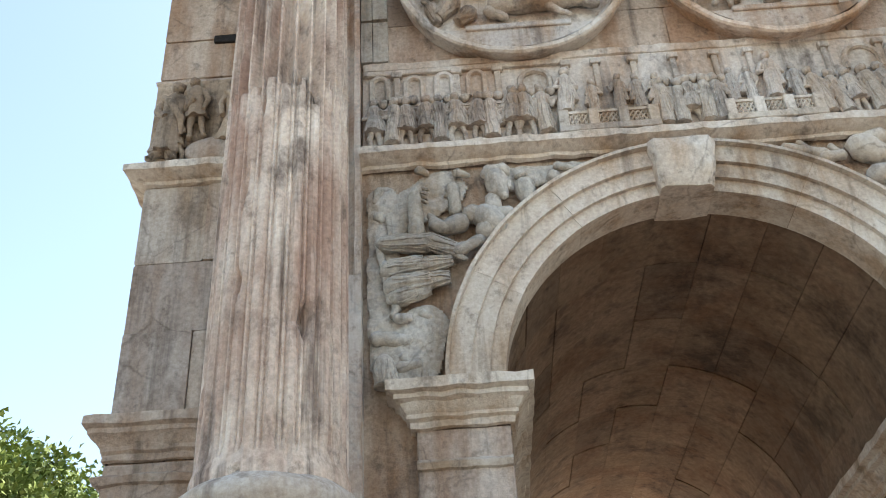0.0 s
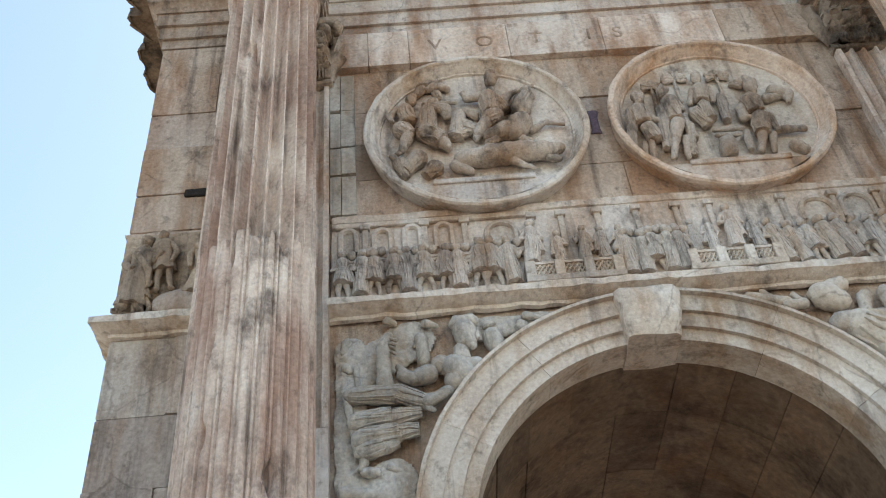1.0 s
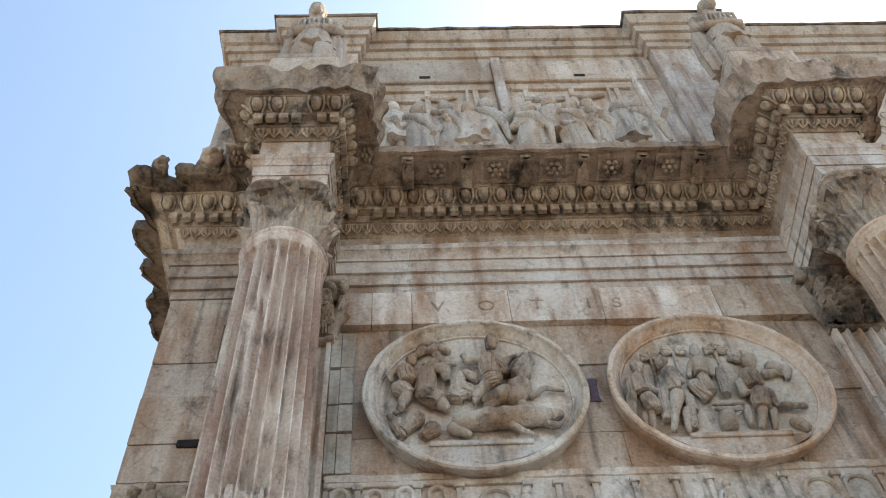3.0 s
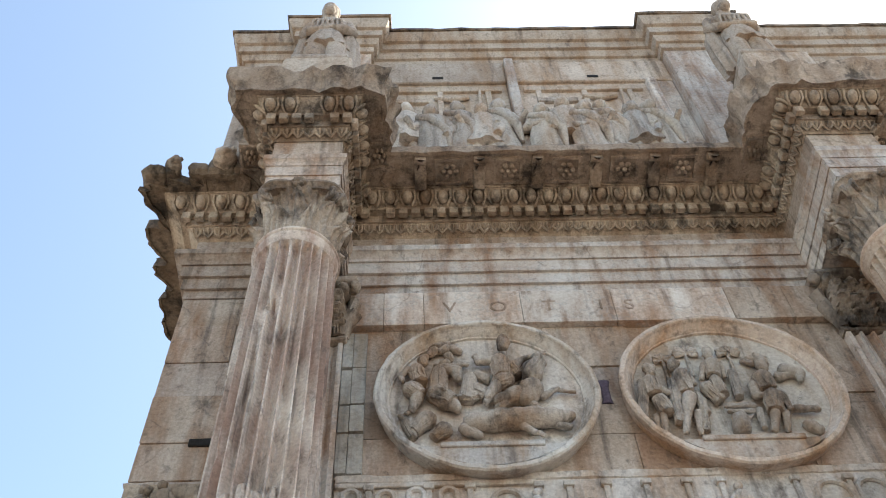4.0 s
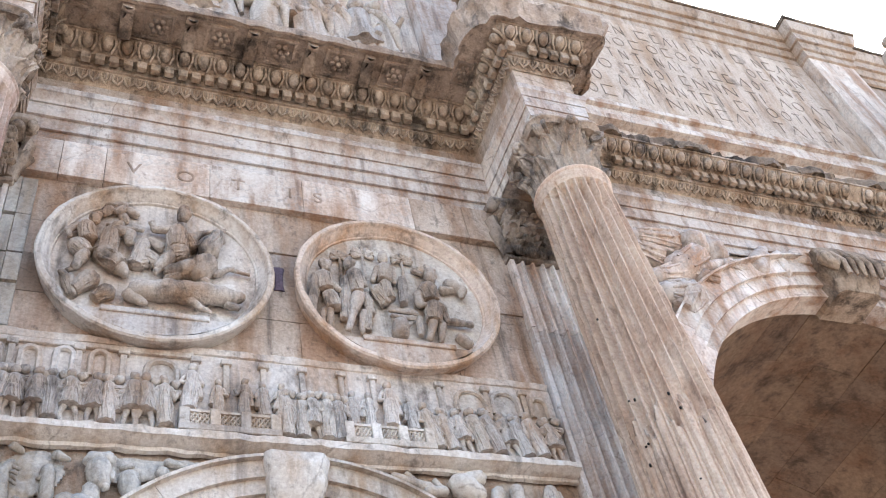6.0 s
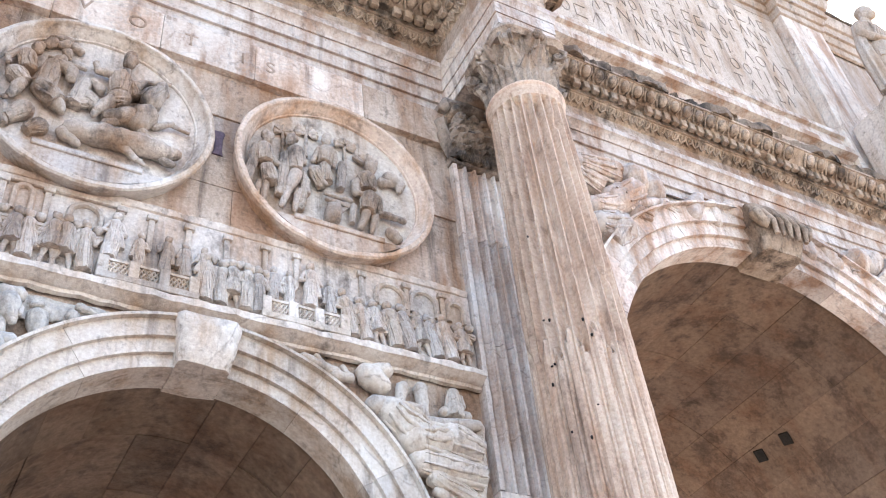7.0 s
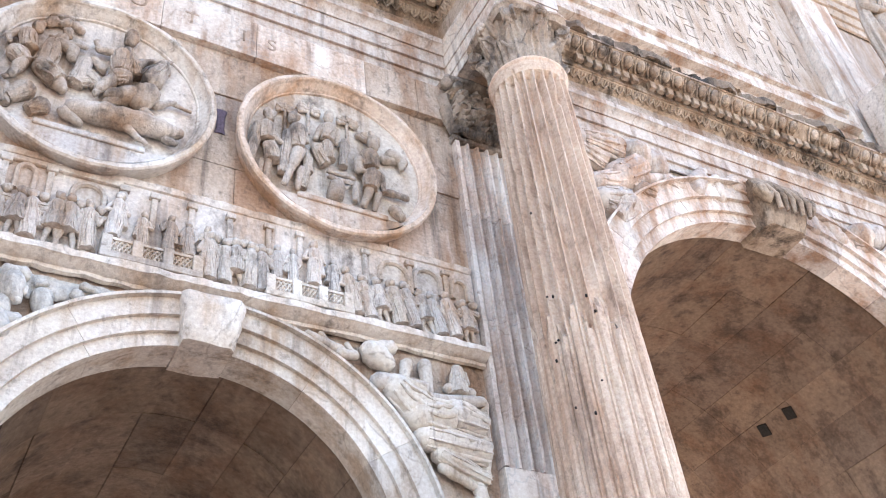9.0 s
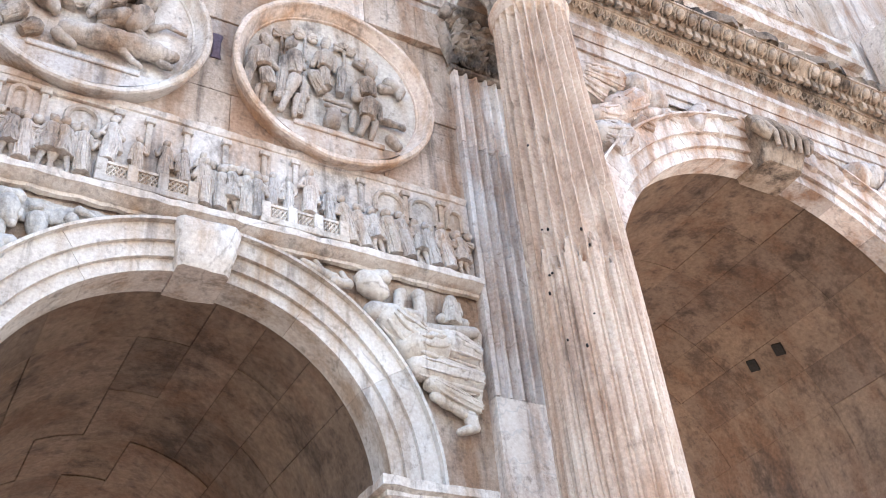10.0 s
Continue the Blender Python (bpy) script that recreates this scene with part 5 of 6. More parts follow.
# ---- roundels ----
def roundel(cx, cz, label, seed, scene_kind, stone_of):
    t = thing("roundel", label, "relief", "roundels of the facade")
    prof = [(1.10, 0.03), (1.12, -0.07), (1.15, -0.15), (1.155, -0.20), (1.14, -0.22), (1.10, -0.225), (1.085, -0.21), (1.08, -0.18), (1.06, -0.155), (1.02, -0.11), (1.01, -0.09), (0.995, -0.085), (0.985, -0.04)]
    bm = bmesh.new()
    seg = 96
    rr = [[bm.verts.new((cx + rad * math.cos(2 * math.pi * k / seg), y, cz + rad * math.sin(2 * math.pi * k / seg))) for k in range(seg)] for rad, y in prof]
    for p, q in zip(rr, rr[1:]):
        for k in range(seg):
            bm.faces.new((p[k], p[(k + 1) % seg], q[(k + 1) % seg], q[k]))
    rough(bm, 0.012, 5, seed)
    part("rim", bm, stone_of, t, smooth=35)
    bm = bmesh.new()
    bmesh.ops.create_circle(bm, cap_ends=True, segments=64, radius=1.0, matrix=Matrix.Translation((cx, -0.06, cz)) @ Matrix.Rotation(math.pi / 2, 4, "X"))
    part("ground_disc", bm, M_RELIEF, t)
    bm = bmesh.new()
    zl = cz - 0.80
    half = math.sqrt(1.06 ** 2 - 0.80 ** 2)
    n = 14
    low = [(cx - half + 2 * half * i / n) for i in range(n + 1)]
    for a, b in zip(low, low[1:]):
        fa, fb = (cz - math.sqrt(max(0, 1.065 ** 2 - (q - cx) ** 2)) for q in (a, b))
        for y in (-0.19,):
            bm.faces.new([bm.verts.new(p) for p in ((a, y, fa), (b, y, fb), (b, y, zl), (a, y, zl))])
        bm.faces.new([bm.verts.new(p) for p in ((a, -0.19, zl), (b, -0.19, zl), (b, 0.0, zl), (a, 0.0, zl))])
    box(bm, cx - half * 0.72, cx + half * 0.72, -0.215, -0.17, zl - 0.03, zl + 0.035, 0.008)
    bmesh.ops.remove_doubles(bm, verts=bm.verts[:], dist=1e-5)
    part("ledge", bm, stone_of, t)
    def rp(name, strokes):
        carved(name, strokes, -0.055, t, M_FIG, seed + len(strokes), wear=0.012)

    q = lambda a, b, ra, c, d, rb, hi, fo=0.0, de=0.0: stroke(cx + a, cz + b, ra, cx + c, cz + d, rb, hi, fo, de)

    def bush(dx, dz, s, stem=True):
        out = [q(dx, dz - 0.35, 0.022, dx, dz, 0.02, 0.04)] if stem else []
        for k in range(11):
            a = -0.4 + 0.4 * k
            out.append(q(dx + 0.03 * math.cos(a), dz + 0.03 * math.sin(a), 0.018, dx + s * math.cos(a), dz + s * 0.8 * math.sin(a), 0.026, 0.06 + 0.02 * (k % 3)))
        return out

    if scene_kind == "altar":
        rp("laurel_branch", bush(-0.60, 0.51, 0.09))
        rp("laurel_branch", bush(-0.33, 0.62, 0.12))
        rp("laurel_branch", bush(0.13, 0.61, 0.11))
        rp("laurel_branch", bush(0.41, 0.48, 0.10))
        rp("relief_figure", [q(-0.79, 0.29, 0.058, -0.79, 0.24, 0.054, 0.22), q(-0.81, 0.33, 0.054, -0.76, 0.34, 0.049, 0.20), q(-0.83, 0.10, 0.091, -0.82, -0.10, 0.091, 0.19, 3, 0.18), q(-0.90, 0.10, 0.058, -0.99, -0.41, 0.053, 0.13, 3, 0.3), q(-0.78, -0.19, 0.080, -0.75, -0.37, 0.080, 0.19, 5, 0.28), q(-0.79, -0.40, 0.044, -0.81, -0.63, 0.030, 0.17), q(-0.85, -0.40, 0.037, -0.88, -0.61, 0.028, 0.13), q(-0.78, 0.05, 0.043, -0.67, -0.08, 0.031, 0.21)])
        rp("relief_figure", [q(-0.53, 0.37, 0.061, -0.53, 0.32, 0.056, 0.23), q(-0.52, 0.41, 0.059, -0.49, 0.40, 0.049, 0.21), q(-0.48, 0.19, 0.092, -0.48, -0.08, 0.082, 0.20, 3, 0.18), q(-0.58, 0.11, 0.063, -0.64, -0.49, 0.053, 0.14, 4, 0.3), q(-0.48, -0.17, 0.085, -0.54, -0.35, 0.057, 0.22), q(-0.54, -0.35, 0.047, -0.62, -0.65, 0.033, 0.20), q(-0.43, -0.36, 0.046, -0.47, -0.64, 0.033, 0.14), q(-0.40, 0.17, 0.041, -0.37, 0.06, 0.034, 0.20), q(-0.38, -0.06, 0.038, -0.34, -0.37, 0.043, 0.13, 3, 0.3)])
        rp("relief_figure", [q(-0.11, 0.57, 0.057, -0.12, 0.51, 0.052, 0.20), q(-0.10, 0.61, 0.055, -0.09, 0.59, 0.045, 0.18), q(-0.12, 0.36, 0.093, -0.14, 0.18, 0.074, 0.17, 3, 0.15), q(-0.14, 0.11, 0.067, -0.12, -0.12, 0.072, 0.17, 5, 0.3), q(-0.20, 0.37, 0.039, -0.27, 0.16, 0.032, 0.16), q(-0.01, 0.38, 0.037, -0.02, 0.19, 0.032, 0.15)])
        rp("relief_figure", [q(-0.25, 0.01, 0.072, -0.16, -0.19, 0.062, 0.15, 5, 0.3), q(-0.35, -0.18, 0.047, -0.41, -0.62, 0.038, 0.13, 3, 0.3)])
        rp("relief_figure", [q(0.08, 0.24, 0.054, 0.05, -0.13, 0.049, 0.13, 3, 0.3), q(0.09, 0.14, 0.029, 0.10, 0.11, 0.029, 0.17), q(0.25, 0.46, 0.035, 0.34, 0.41, 0.030, 0.09)])
        rp("relief_figure", [q(0.40, 0.33, 0.071, 0.40, 0.27, 0.066, 0.25), q(0.41, 0.38, 0.069, 0.44, 0.35, 0.059, 0.23), q(0.34, 0.08, 0.120, 0.35, -0.08, 0.096, 0.22, 4, 0.2), q(0.23, 0.01, 0.062, 0.22, -0.15, 0.048, 0.21), q(0.22, -0.15, 0.038, 0.38, -0.15, 0.028, 0.24), q(0.37, -0.18, 0.099, 0.34, -0.39, 0.080, 0.22, 5, 0.28), q(0.48, -0.14, 0.047, 0.51, -0.37, 0.033, 0.17, 3, 0.3), q(0.33, -0.41, 0.056, 0.26, -0.64, 0.037, 0.20), q(0.44, -0.41, 0.046, 0.39, -0.65, 0.030, 0.15), q(0.20, -0.33, 0.037, 0.17, -0.59, 0.028, 0.12, 3, 0.3)])
        rp("carved_altar", [q(-0.12, -0.28, 0.030, 0.16, -0.28, 0.030, 0.17), q(-0.11, -0.35, 0.028, 0.12, -0.35, 0.028, 0.14), q(-0.03, -0.46, 0.088, -0.05, -0.58, 0.102, 0.12), q(-0.09, -0.43, 0.023, -0.03, -0.54, 0.030, 0.18), q(-0.03, -0.54, 0.030, 0.09, -0.43, 0.023, 0.18)])
        rp("broken_horse", [q(0.65, 0.29, 0.073, 0.78, 0.21, 0.068, 0.13), q(0.78, 0.21, 0.063, 0.76, 0.10, 0.039, 0.15), q(0.56, 0.19, 0.058, 0.68, 0.22, 0.049, 0.09)])
        rp("broken_limb", [q(0.55, -0.34, 0.042, 0.78, -0.35, 0.040, 0.17)])
        rp("rocky_ground", [q(0.64, -0.55, 0.069, 0.71, -0.61, 0.060, 0.07)])
    else:
        rp("carved_tree", [q(-0.57, 0.69, 0.050, -0.52, 0.75, 0.060, 0.08), q(-0.45, 0.74, 0.045, -0.40, 0.78, 0.060, 0.09), q(-0.32, 0.78, 0.055, -0.25, 0.74, 0.045, 0.08), q(-0.53, 0.83, 0.040, -0.37, 0.86, 0.045, 0.07), q(-0.64, 0.65, 0.035, -0.62, 0.59, 0.030, 0.07)])
        rp("relief_rider", [q(-0.65, 0.55, 0.059, -0.64, 0.50, 0.054, 0.20), q(-0.63, 0.59, 0.054, -0.65, 0.57, 0.049, 0.18), q(-0.72, 0.37, 0.093, -0.68, 0.19, 0.088, 0.17, 4, 0.2), q(-0.81, 0.39, 0.049, -0.88, 0.31, 0.037, 0.17), q(-0.88, 0.31, 0.034, -0.86, 0.22, 0.029, 0.18), q(-0.77, 0.08, 0.100, -0.68, -0.01, 0.081, 0.17, 5, 0.25), q(-0.71, -0.04, 0.071, -0.77, -0.23, 0.043, 0.20), q(-0.78, -0.24, 0.030, -0.82, -0.27, 0.028, 0.15)])
        rp("relief_rider", [q(-0.37, 0.64, 0.055, -0.36, 0.59, 0.050, 0.13), q(-0.41, 0.51, 0.064, -0.49, 0.41, 0.059, 0.11), q(-0.52, 0.49, 0.025, -0.18, 0.48, 0.020, 0.12)])
        rp("relief_horse", [q(-0.47, 0.37, 0.083, -0.52, 0.02, 0.112, 0.15, 3, 0.1), q(-0.42, 0.40, 0.064, -0.31, 0.36, 0.068, 0.19), q(-0.30, 0.36, 0.068, -0.29, 0.24, 0.049, 0.20), q(-0.51, -0.02, 0.114, -0.37, -0.15, 0.099, 0.20, 3, 0.15), q(-0.37, -0.15, 0.084, -0.32, -0.22, 0.056, 0.18)])
        rp("broken_form", [q(-0.15, 0.27, 0.068, -0.22, -0.08, 0.082, 0.12, 3, 0.3), q(-0.08, 0.34, 0.049, 0.01, 0.25, 0.049, 0.11), q(-0.22, -0.05, 0.057, -0.11, -0.01, 0.061, 0.13, 3, 0.3), q(-0.10, 0.10, 0.072, -0.01, -0.02, 0.067, 0.10, 4, 0.3)])
        rp("relief_rider", [q(0.23, 0.79, 0.070, 0.22, 0.73, 0.065, 0.24), q(0.23, 0.85, 0.071, 0.26, 0.83, 0.056, 0.22), q(0.21, 0.63, 0.050, 0.21, 0.57, 0.060, 0.17), q(0.17, 0.47, 0.108, 0.18, 0.23, 0.103, 0.21, 4, 0.22), q(0.07, 0.50, 0.054, -0.06, 0.49, 0.042, 0.22), q(-0.07, 0.50, 0.037, -0.09, 0.58, 0.037, 0.24), q(0.32, 0.44, 0.059, 0.44, 0.56, 0.034, 0.18), q(0.44, 0.56, 0.025, 0.57, 0.64, 0.022, 0.17), q(0.27, 0.42, 0.083, 0.35, 0.28, 0.064, 0.15, 4, 0.3), q(0.20, 0.15, 0.106, 0.12, 0.09, 0.096, 0.24, 5, 0.25), q(0.13, 0.09, 0.081, 0.01, -0.10, 0.053, 0.27), q(0.01, -0.10, 0.047, -0.02, -0.18, 0.033, 0.24)])
        rp("relief_horse", [q(0.31, -0.04, 0.114, 0.13, -0.11, 0.081, 0.17), q(0.46, 0.02, 0.133, 0.41, -0.11, 0.109, 0.23), q(0.49, 0.26, 0.111, 0.57, 0.47, 0.087, 0.20, 3, 0.14), q(0.58, 0.52, 0.079, 0.62, 0.45, 0.049, 0.22), q(0.62, 0.62, 0.030, 0.66, 0.65, 0.020, 0.18), q(0.56, -0.06, 0.047, 0.73, 0.06, 0.028, 0.16), q(0.73, 0.06, 0.024, 0.91, 0.02, 0.019, 0.10), q(0.18, -0.15, 0.056, 0.10, -0.21, 0.042, 0.15)])
        rp("relief_boar", [q(-0.17, -0.46, 0.105, 0.08, -0.43, 0.124, 0.22), q(0.08, -0.43, 0.124, 0.47, -0.41, 0.124, 0.25), q(0.47, -0.41, 0.124, 0.69, -0.42, 0.097, 0.25), q(0.69, -0.41, 0.092, 0.80, -0.39, 0.060, 0.22), q(0.69, -0.51, 0.055, 0.78, -0.53, 0.037, 0.20), q(0.28, -0.49, 0.055, 0.42, -0.62, 0.034, 0.26), q(0.42, -0.62, 0.032, 0.51, -0.65, 0.023, 0.24), q(-0.25, -0.52, 0.068, -0.11, -0.61, 0.041, 0.18), q(0.44, -0.21, 0.033, 0.52, -0.25, 0.028, 0.27)])
        rp("rocky_ground", [q(-0.62, -0.35, 0.102, -0.75, -0.52, 0.060, 0.10, 5, 0.35), q(-0.82, -0.39, 0.064, -0.76, -0.60, 0.046, 0.09, 5, 0.35), q(-0.46, -0.50, 0.091, -0.56, -0.60, 0.059, 0.09, 6, 0.35), q(-0.87, -0.29, 0.042, -0.80, -0.36, 0.042, 0.09)])


roundel(-1.28, 10.10, "round marble relief of riders over a boar", 11, "hunt", M_ROUND)
roundel(1.245, 10.11, "round marble relief of draped figures at an altar", 12, "altar", M_ROUNDB)

# ---- spandrels ----
M_SPAN = stone("grey_spandrel_marble", (0.54, 0.52, 0.48), (0.40, 0.37, 0.33), (0.33, 0.26, 0.19), (0.12, 0.105, 0.095), dark_at=0.62, veins=0.3)


q = lambda a, b, ra, c, d, rb, hi, fo=0.0, de=0.0: stroke(a, b, ra, c, d, rb, hi, fo, de)


def sculptor(label, material, seed):
    t = thing("spandrel_relief", label, "relief")
    return t, lambda name, strokes: carved(name, strokes, 0.0, t, material, seed + len(strokes) + strokes[0][0])


def bearded_spandrel():
    """A reclining bearded river form leaning on its lap, eroded below."""
    t, rp = sculptor("eroded grey marble relief of a reclining draped river form", M_SPAN, 3)
    relief_part("eroded_ground", [q(-2.62, 7.5, 0.14, -2.62, 5.9, 0.14, 0.035), q(-2.1, 7.55, 0.22, -2.5, 7.3, 0.2, 0.03), q(-2.3, 6.2, 0.2, -2.4, 5.85, 0.22, 0.05), q(-0.8, 7.68, 0.08, -1.6, 7.6, 0.14, 0.03)], 0.0, t, M_SPAN, 0.016, 0.03, 3)
    rp("carved_head", [q(-1.63, 7.55, 0.108, -1.62, 7.45, 0.095, 0.20), q(-1.68, 7.63, 0.079, -1.58, 7.65, 0.075, 0.20), q(-1.60, 7.40, 0.053, -1.58, 7.38, 0.041, 0.22), q(-1.53, 7.50, 0.025, -1.53, 7.45, 0.021, 0.27), q(-1.67, 7.36, 0.078, -1.68, 7.28, 0.082, 0.12)])
    rp("torso", [q(-1.74, 7.17, 0.126, -1.67, 7.09, 0.118, 0.16), q(-1.55, 7.19, 0.069, -1.86, 7.22, 0.085, 0.15), q(-1.75, 7.05, 0.100, -1.63, 7.05, 0.080, 0.13)])
    rp("bent_arm", [q(-1.97, 7.13, 0.089, -2.10, 7.09, 0.065, 0.17), q(-2.10, 7.09, 0.061, -2.18, 7.13, 0.061, 0.19), q(-2.18, 7.15, 0.045, -2.21, 7.22, 0.032, 0.19)])
    rp("reed_staff", [q(-2.33, 7.05, 0.073, -2.34, 7.45, 0.061, 0.17), q(-2.34, 7.45, 0.058, -2.29, 7.54, 0.046, 0.18), q(-2.27, 7.51, 0.019, -2.23, 7.50, 0.017, 0.24), q(-2.27, 7.46, 0.019, -2.24, 7.45, 0.017, 0.24), q(-2.27, 7.42, 0.019, -2.24, 7.40, 0.017, 0.24), q(-2.27, 7.37, 0.019, -2.24, 7.35, 0.016, 0.24)])
    rp("carved_reed", [q(-2.01, 7.53, 0.062, -2.00, 7.29, 0.058, 0.05), q(-1.96, 7.68, 0.042, -1.87, 7.65, 0.023, 0.12), q(-2.07, 7.45, 0.019, -2.00, 7.47, 0.019, 0.10)])
    rp("carved_reed", [q(-2.65, 7.28, 0.049, -2.63, 7.25, 0.037, 0.05), q(-2.57, 7.27, 0.029, -2.56, 7.08, 0.027, 0.07), q(-2.65, 7.55, 0.046, -2.68, 7.44, 0.029, 0.05), q(-2.29, 7.75, 0.038, -2.23, 7.71, 0.025, 0.08)])
    rp("carved_reed", [q(-1.39, 7.49, 0.095, -1.36, 7.31, 0.078, 0.06), q(-1.09, 7.68, 0.042, -0.95, 7.64, 0.019, 0.13), q(-1.13, 7.59, 0.062, -1.12, 7.51, 0.046, 0.05), q(-1.44, 7.61, 0.029, -1.38, 7.63, 0.025, 0.10)])
    rp("draped_lap", [q(-2.61, 6.97, 0.073, -2.22, 6.94, 0.089, 0.17, 5, 0.22), q(-2.22, 6.94, 0.088, -2.01, 6.85, 0.068, 0.18, 5, 0.22)])
    rp("forearm", [q(-1.99, 6.84, 0.060, -1.81, 6.93, 0.048, 0.24), q(-2.01, 6.80, 0.032, -1.95, 6.76, 0.024, 0.22)])
    rp("drapery", [q(-2.57, 6.71, 0.087, -2.29, 6.74, 0.083, 0.16, 5, 0.3), q(-2.29, 6.73, 0.079, -2.05, 6.77, 0.047, 0.15, 4, 0.3), q(-2.53, 6.54, 0.094, -2.24, 6.59, 0.078, 0.17, 5, 0.3), q(-2.24, 6.59, 0.074, -2.08, 6.61, 0.055, 0.13, 4, 0.3), q(-2.66, 6.96, 0.028, -2.56, 6.43, 0.044, 0.14)])
    rp("drapery", [q(-2.51, 6.44, 0.077, -2.36, 6.47, 0.068, 0.17, 5, 0.3), q(-2.36, 6.47, 0.063, -2.24, 6.50, 0.041, 0.14, 4, 0.3), q(-2.52, 6.36, 0.040, -2.55, 6.30, 0.031, 0.12)])
    rp("carved_foot", [q(-2.51, 6.26, 0.045, -2.43, 6.25, 0.038, 0.14), q(-2.31, 6.30, 0.040, -2.25, 6.26, 0.027, 0.06)])
    rp("rock", [q(-2.63, 5.86, 0.083, -2.61, 5.68, 0.096, 0.10, 4, 0.25), q(-2.50, 5.83, 0.048, -2.37, 5.85, 0.039, 0.09), q(-2.47, 5.92, 0.044, -2.45, 5.87, 0.035, 0.07), q(-2.68, 6.10, 0.066, -2.44, 6.07, 0.053, 0.04), q(-2.33, 5.85, 0.026, -2.31, 5.68, 0.026, 0.06)])


def draped_spandrel():
    """A reclining draped form reaching out towards the pilaster."""
    t, rp = sculptor("pale marble relief of a reclining draped river form", M_ARCH, 4)
    rp("carved_head", [q(1.55, 7.63, 0.130, 1.64, 7.58, 0.113, 0.14), q(1.49, 7.68, 0.085, 1.71, 7.75, 0.085, 0.12), q(1.60, 7.67, 0.051, 1.63, 7.65, 0.046, 0.17)])
    rp("carved_reed", [q(0.90, 7.71, 0.043, 1.21, 7.61, 0.053, 0.10), q(1.20, 7.57, 0.054, 1.35, 7.58, 0.047, 0.12), q(1.03, 7.74, 0.036, 1.10, 7.66, 0.036, 0.09), q(1.28, 7.69, 0.029, 1.34, 7.60, 0.037, 0.10)])
    rp("carved_reed", [q(1.89, 7.61, 0.066, 1.84, 7.41, 0.058, 0.10), q(2.08, 7.64, 0.072, 2.09, 7.33, 0.056, 0.11), q(2.51, 7.63, 0.050, 2.52, 7.55, 0.050, 0.06)])
    rp("bent_arm", [q(1.58, 7.32, 0.103, 2.01, 7.34, 0.089, 0.19), q(2.08, 7.24, 0.066, 2.64, 7.33, 0.058, 0.20)])
    rp("torn_cloth", [q(2.44, 7.67, 0.062, 2.42, 7.38, 0.116, 0.09, 3, 0.3), q(2.32, 7.44, 0.056, 2.55, 7.43, 0.064, 0.08)])
    rp("torso", [q(1.74, 7.27, 0.164, 1.99, 7.07, 0.194, 0.17, 4, 0.14), q(1.95, 7.03, 0.187, 2.25, 7.05, 0.172, 0.19, 4, 0.2)])
    rp("drapery", [q(2.33, 7.11, 0.173, 2.62, 7.02, 0.133, 0.17, 6, 0.3), q(2.01, 6.84, 0.134, 2.62, 6.76, 0.126, 0.16, 5, 0.3), q(2.52, 7.19, 0.089, 2.62, 6.87, 0.081, 0.13, 4, 0.3)])
    rp("drapery", [q(2.14, 6.68, 0.089, 2.61, 6.50, 0.067, 0.16, 4, 0.3), q(2.16, 6.56, 0.052, 2.54, 6.40, 0.044, 0.12)])
    rp("carved_foot", [q(2.51, 6.41, 0.064, 2.53, 6.32, 0.068, 0.13), q(2.51, 6.30, 0.053, 2.39, 6.25, 0.038, 0.12)])
    rp("rock", [q(0.96, 7.58, 0.035, 1.07, 7.57, 0.035, 0.04), q(2.70, 7.35, 0.058, 2.62, 6.58, 0.058, 0.04)])


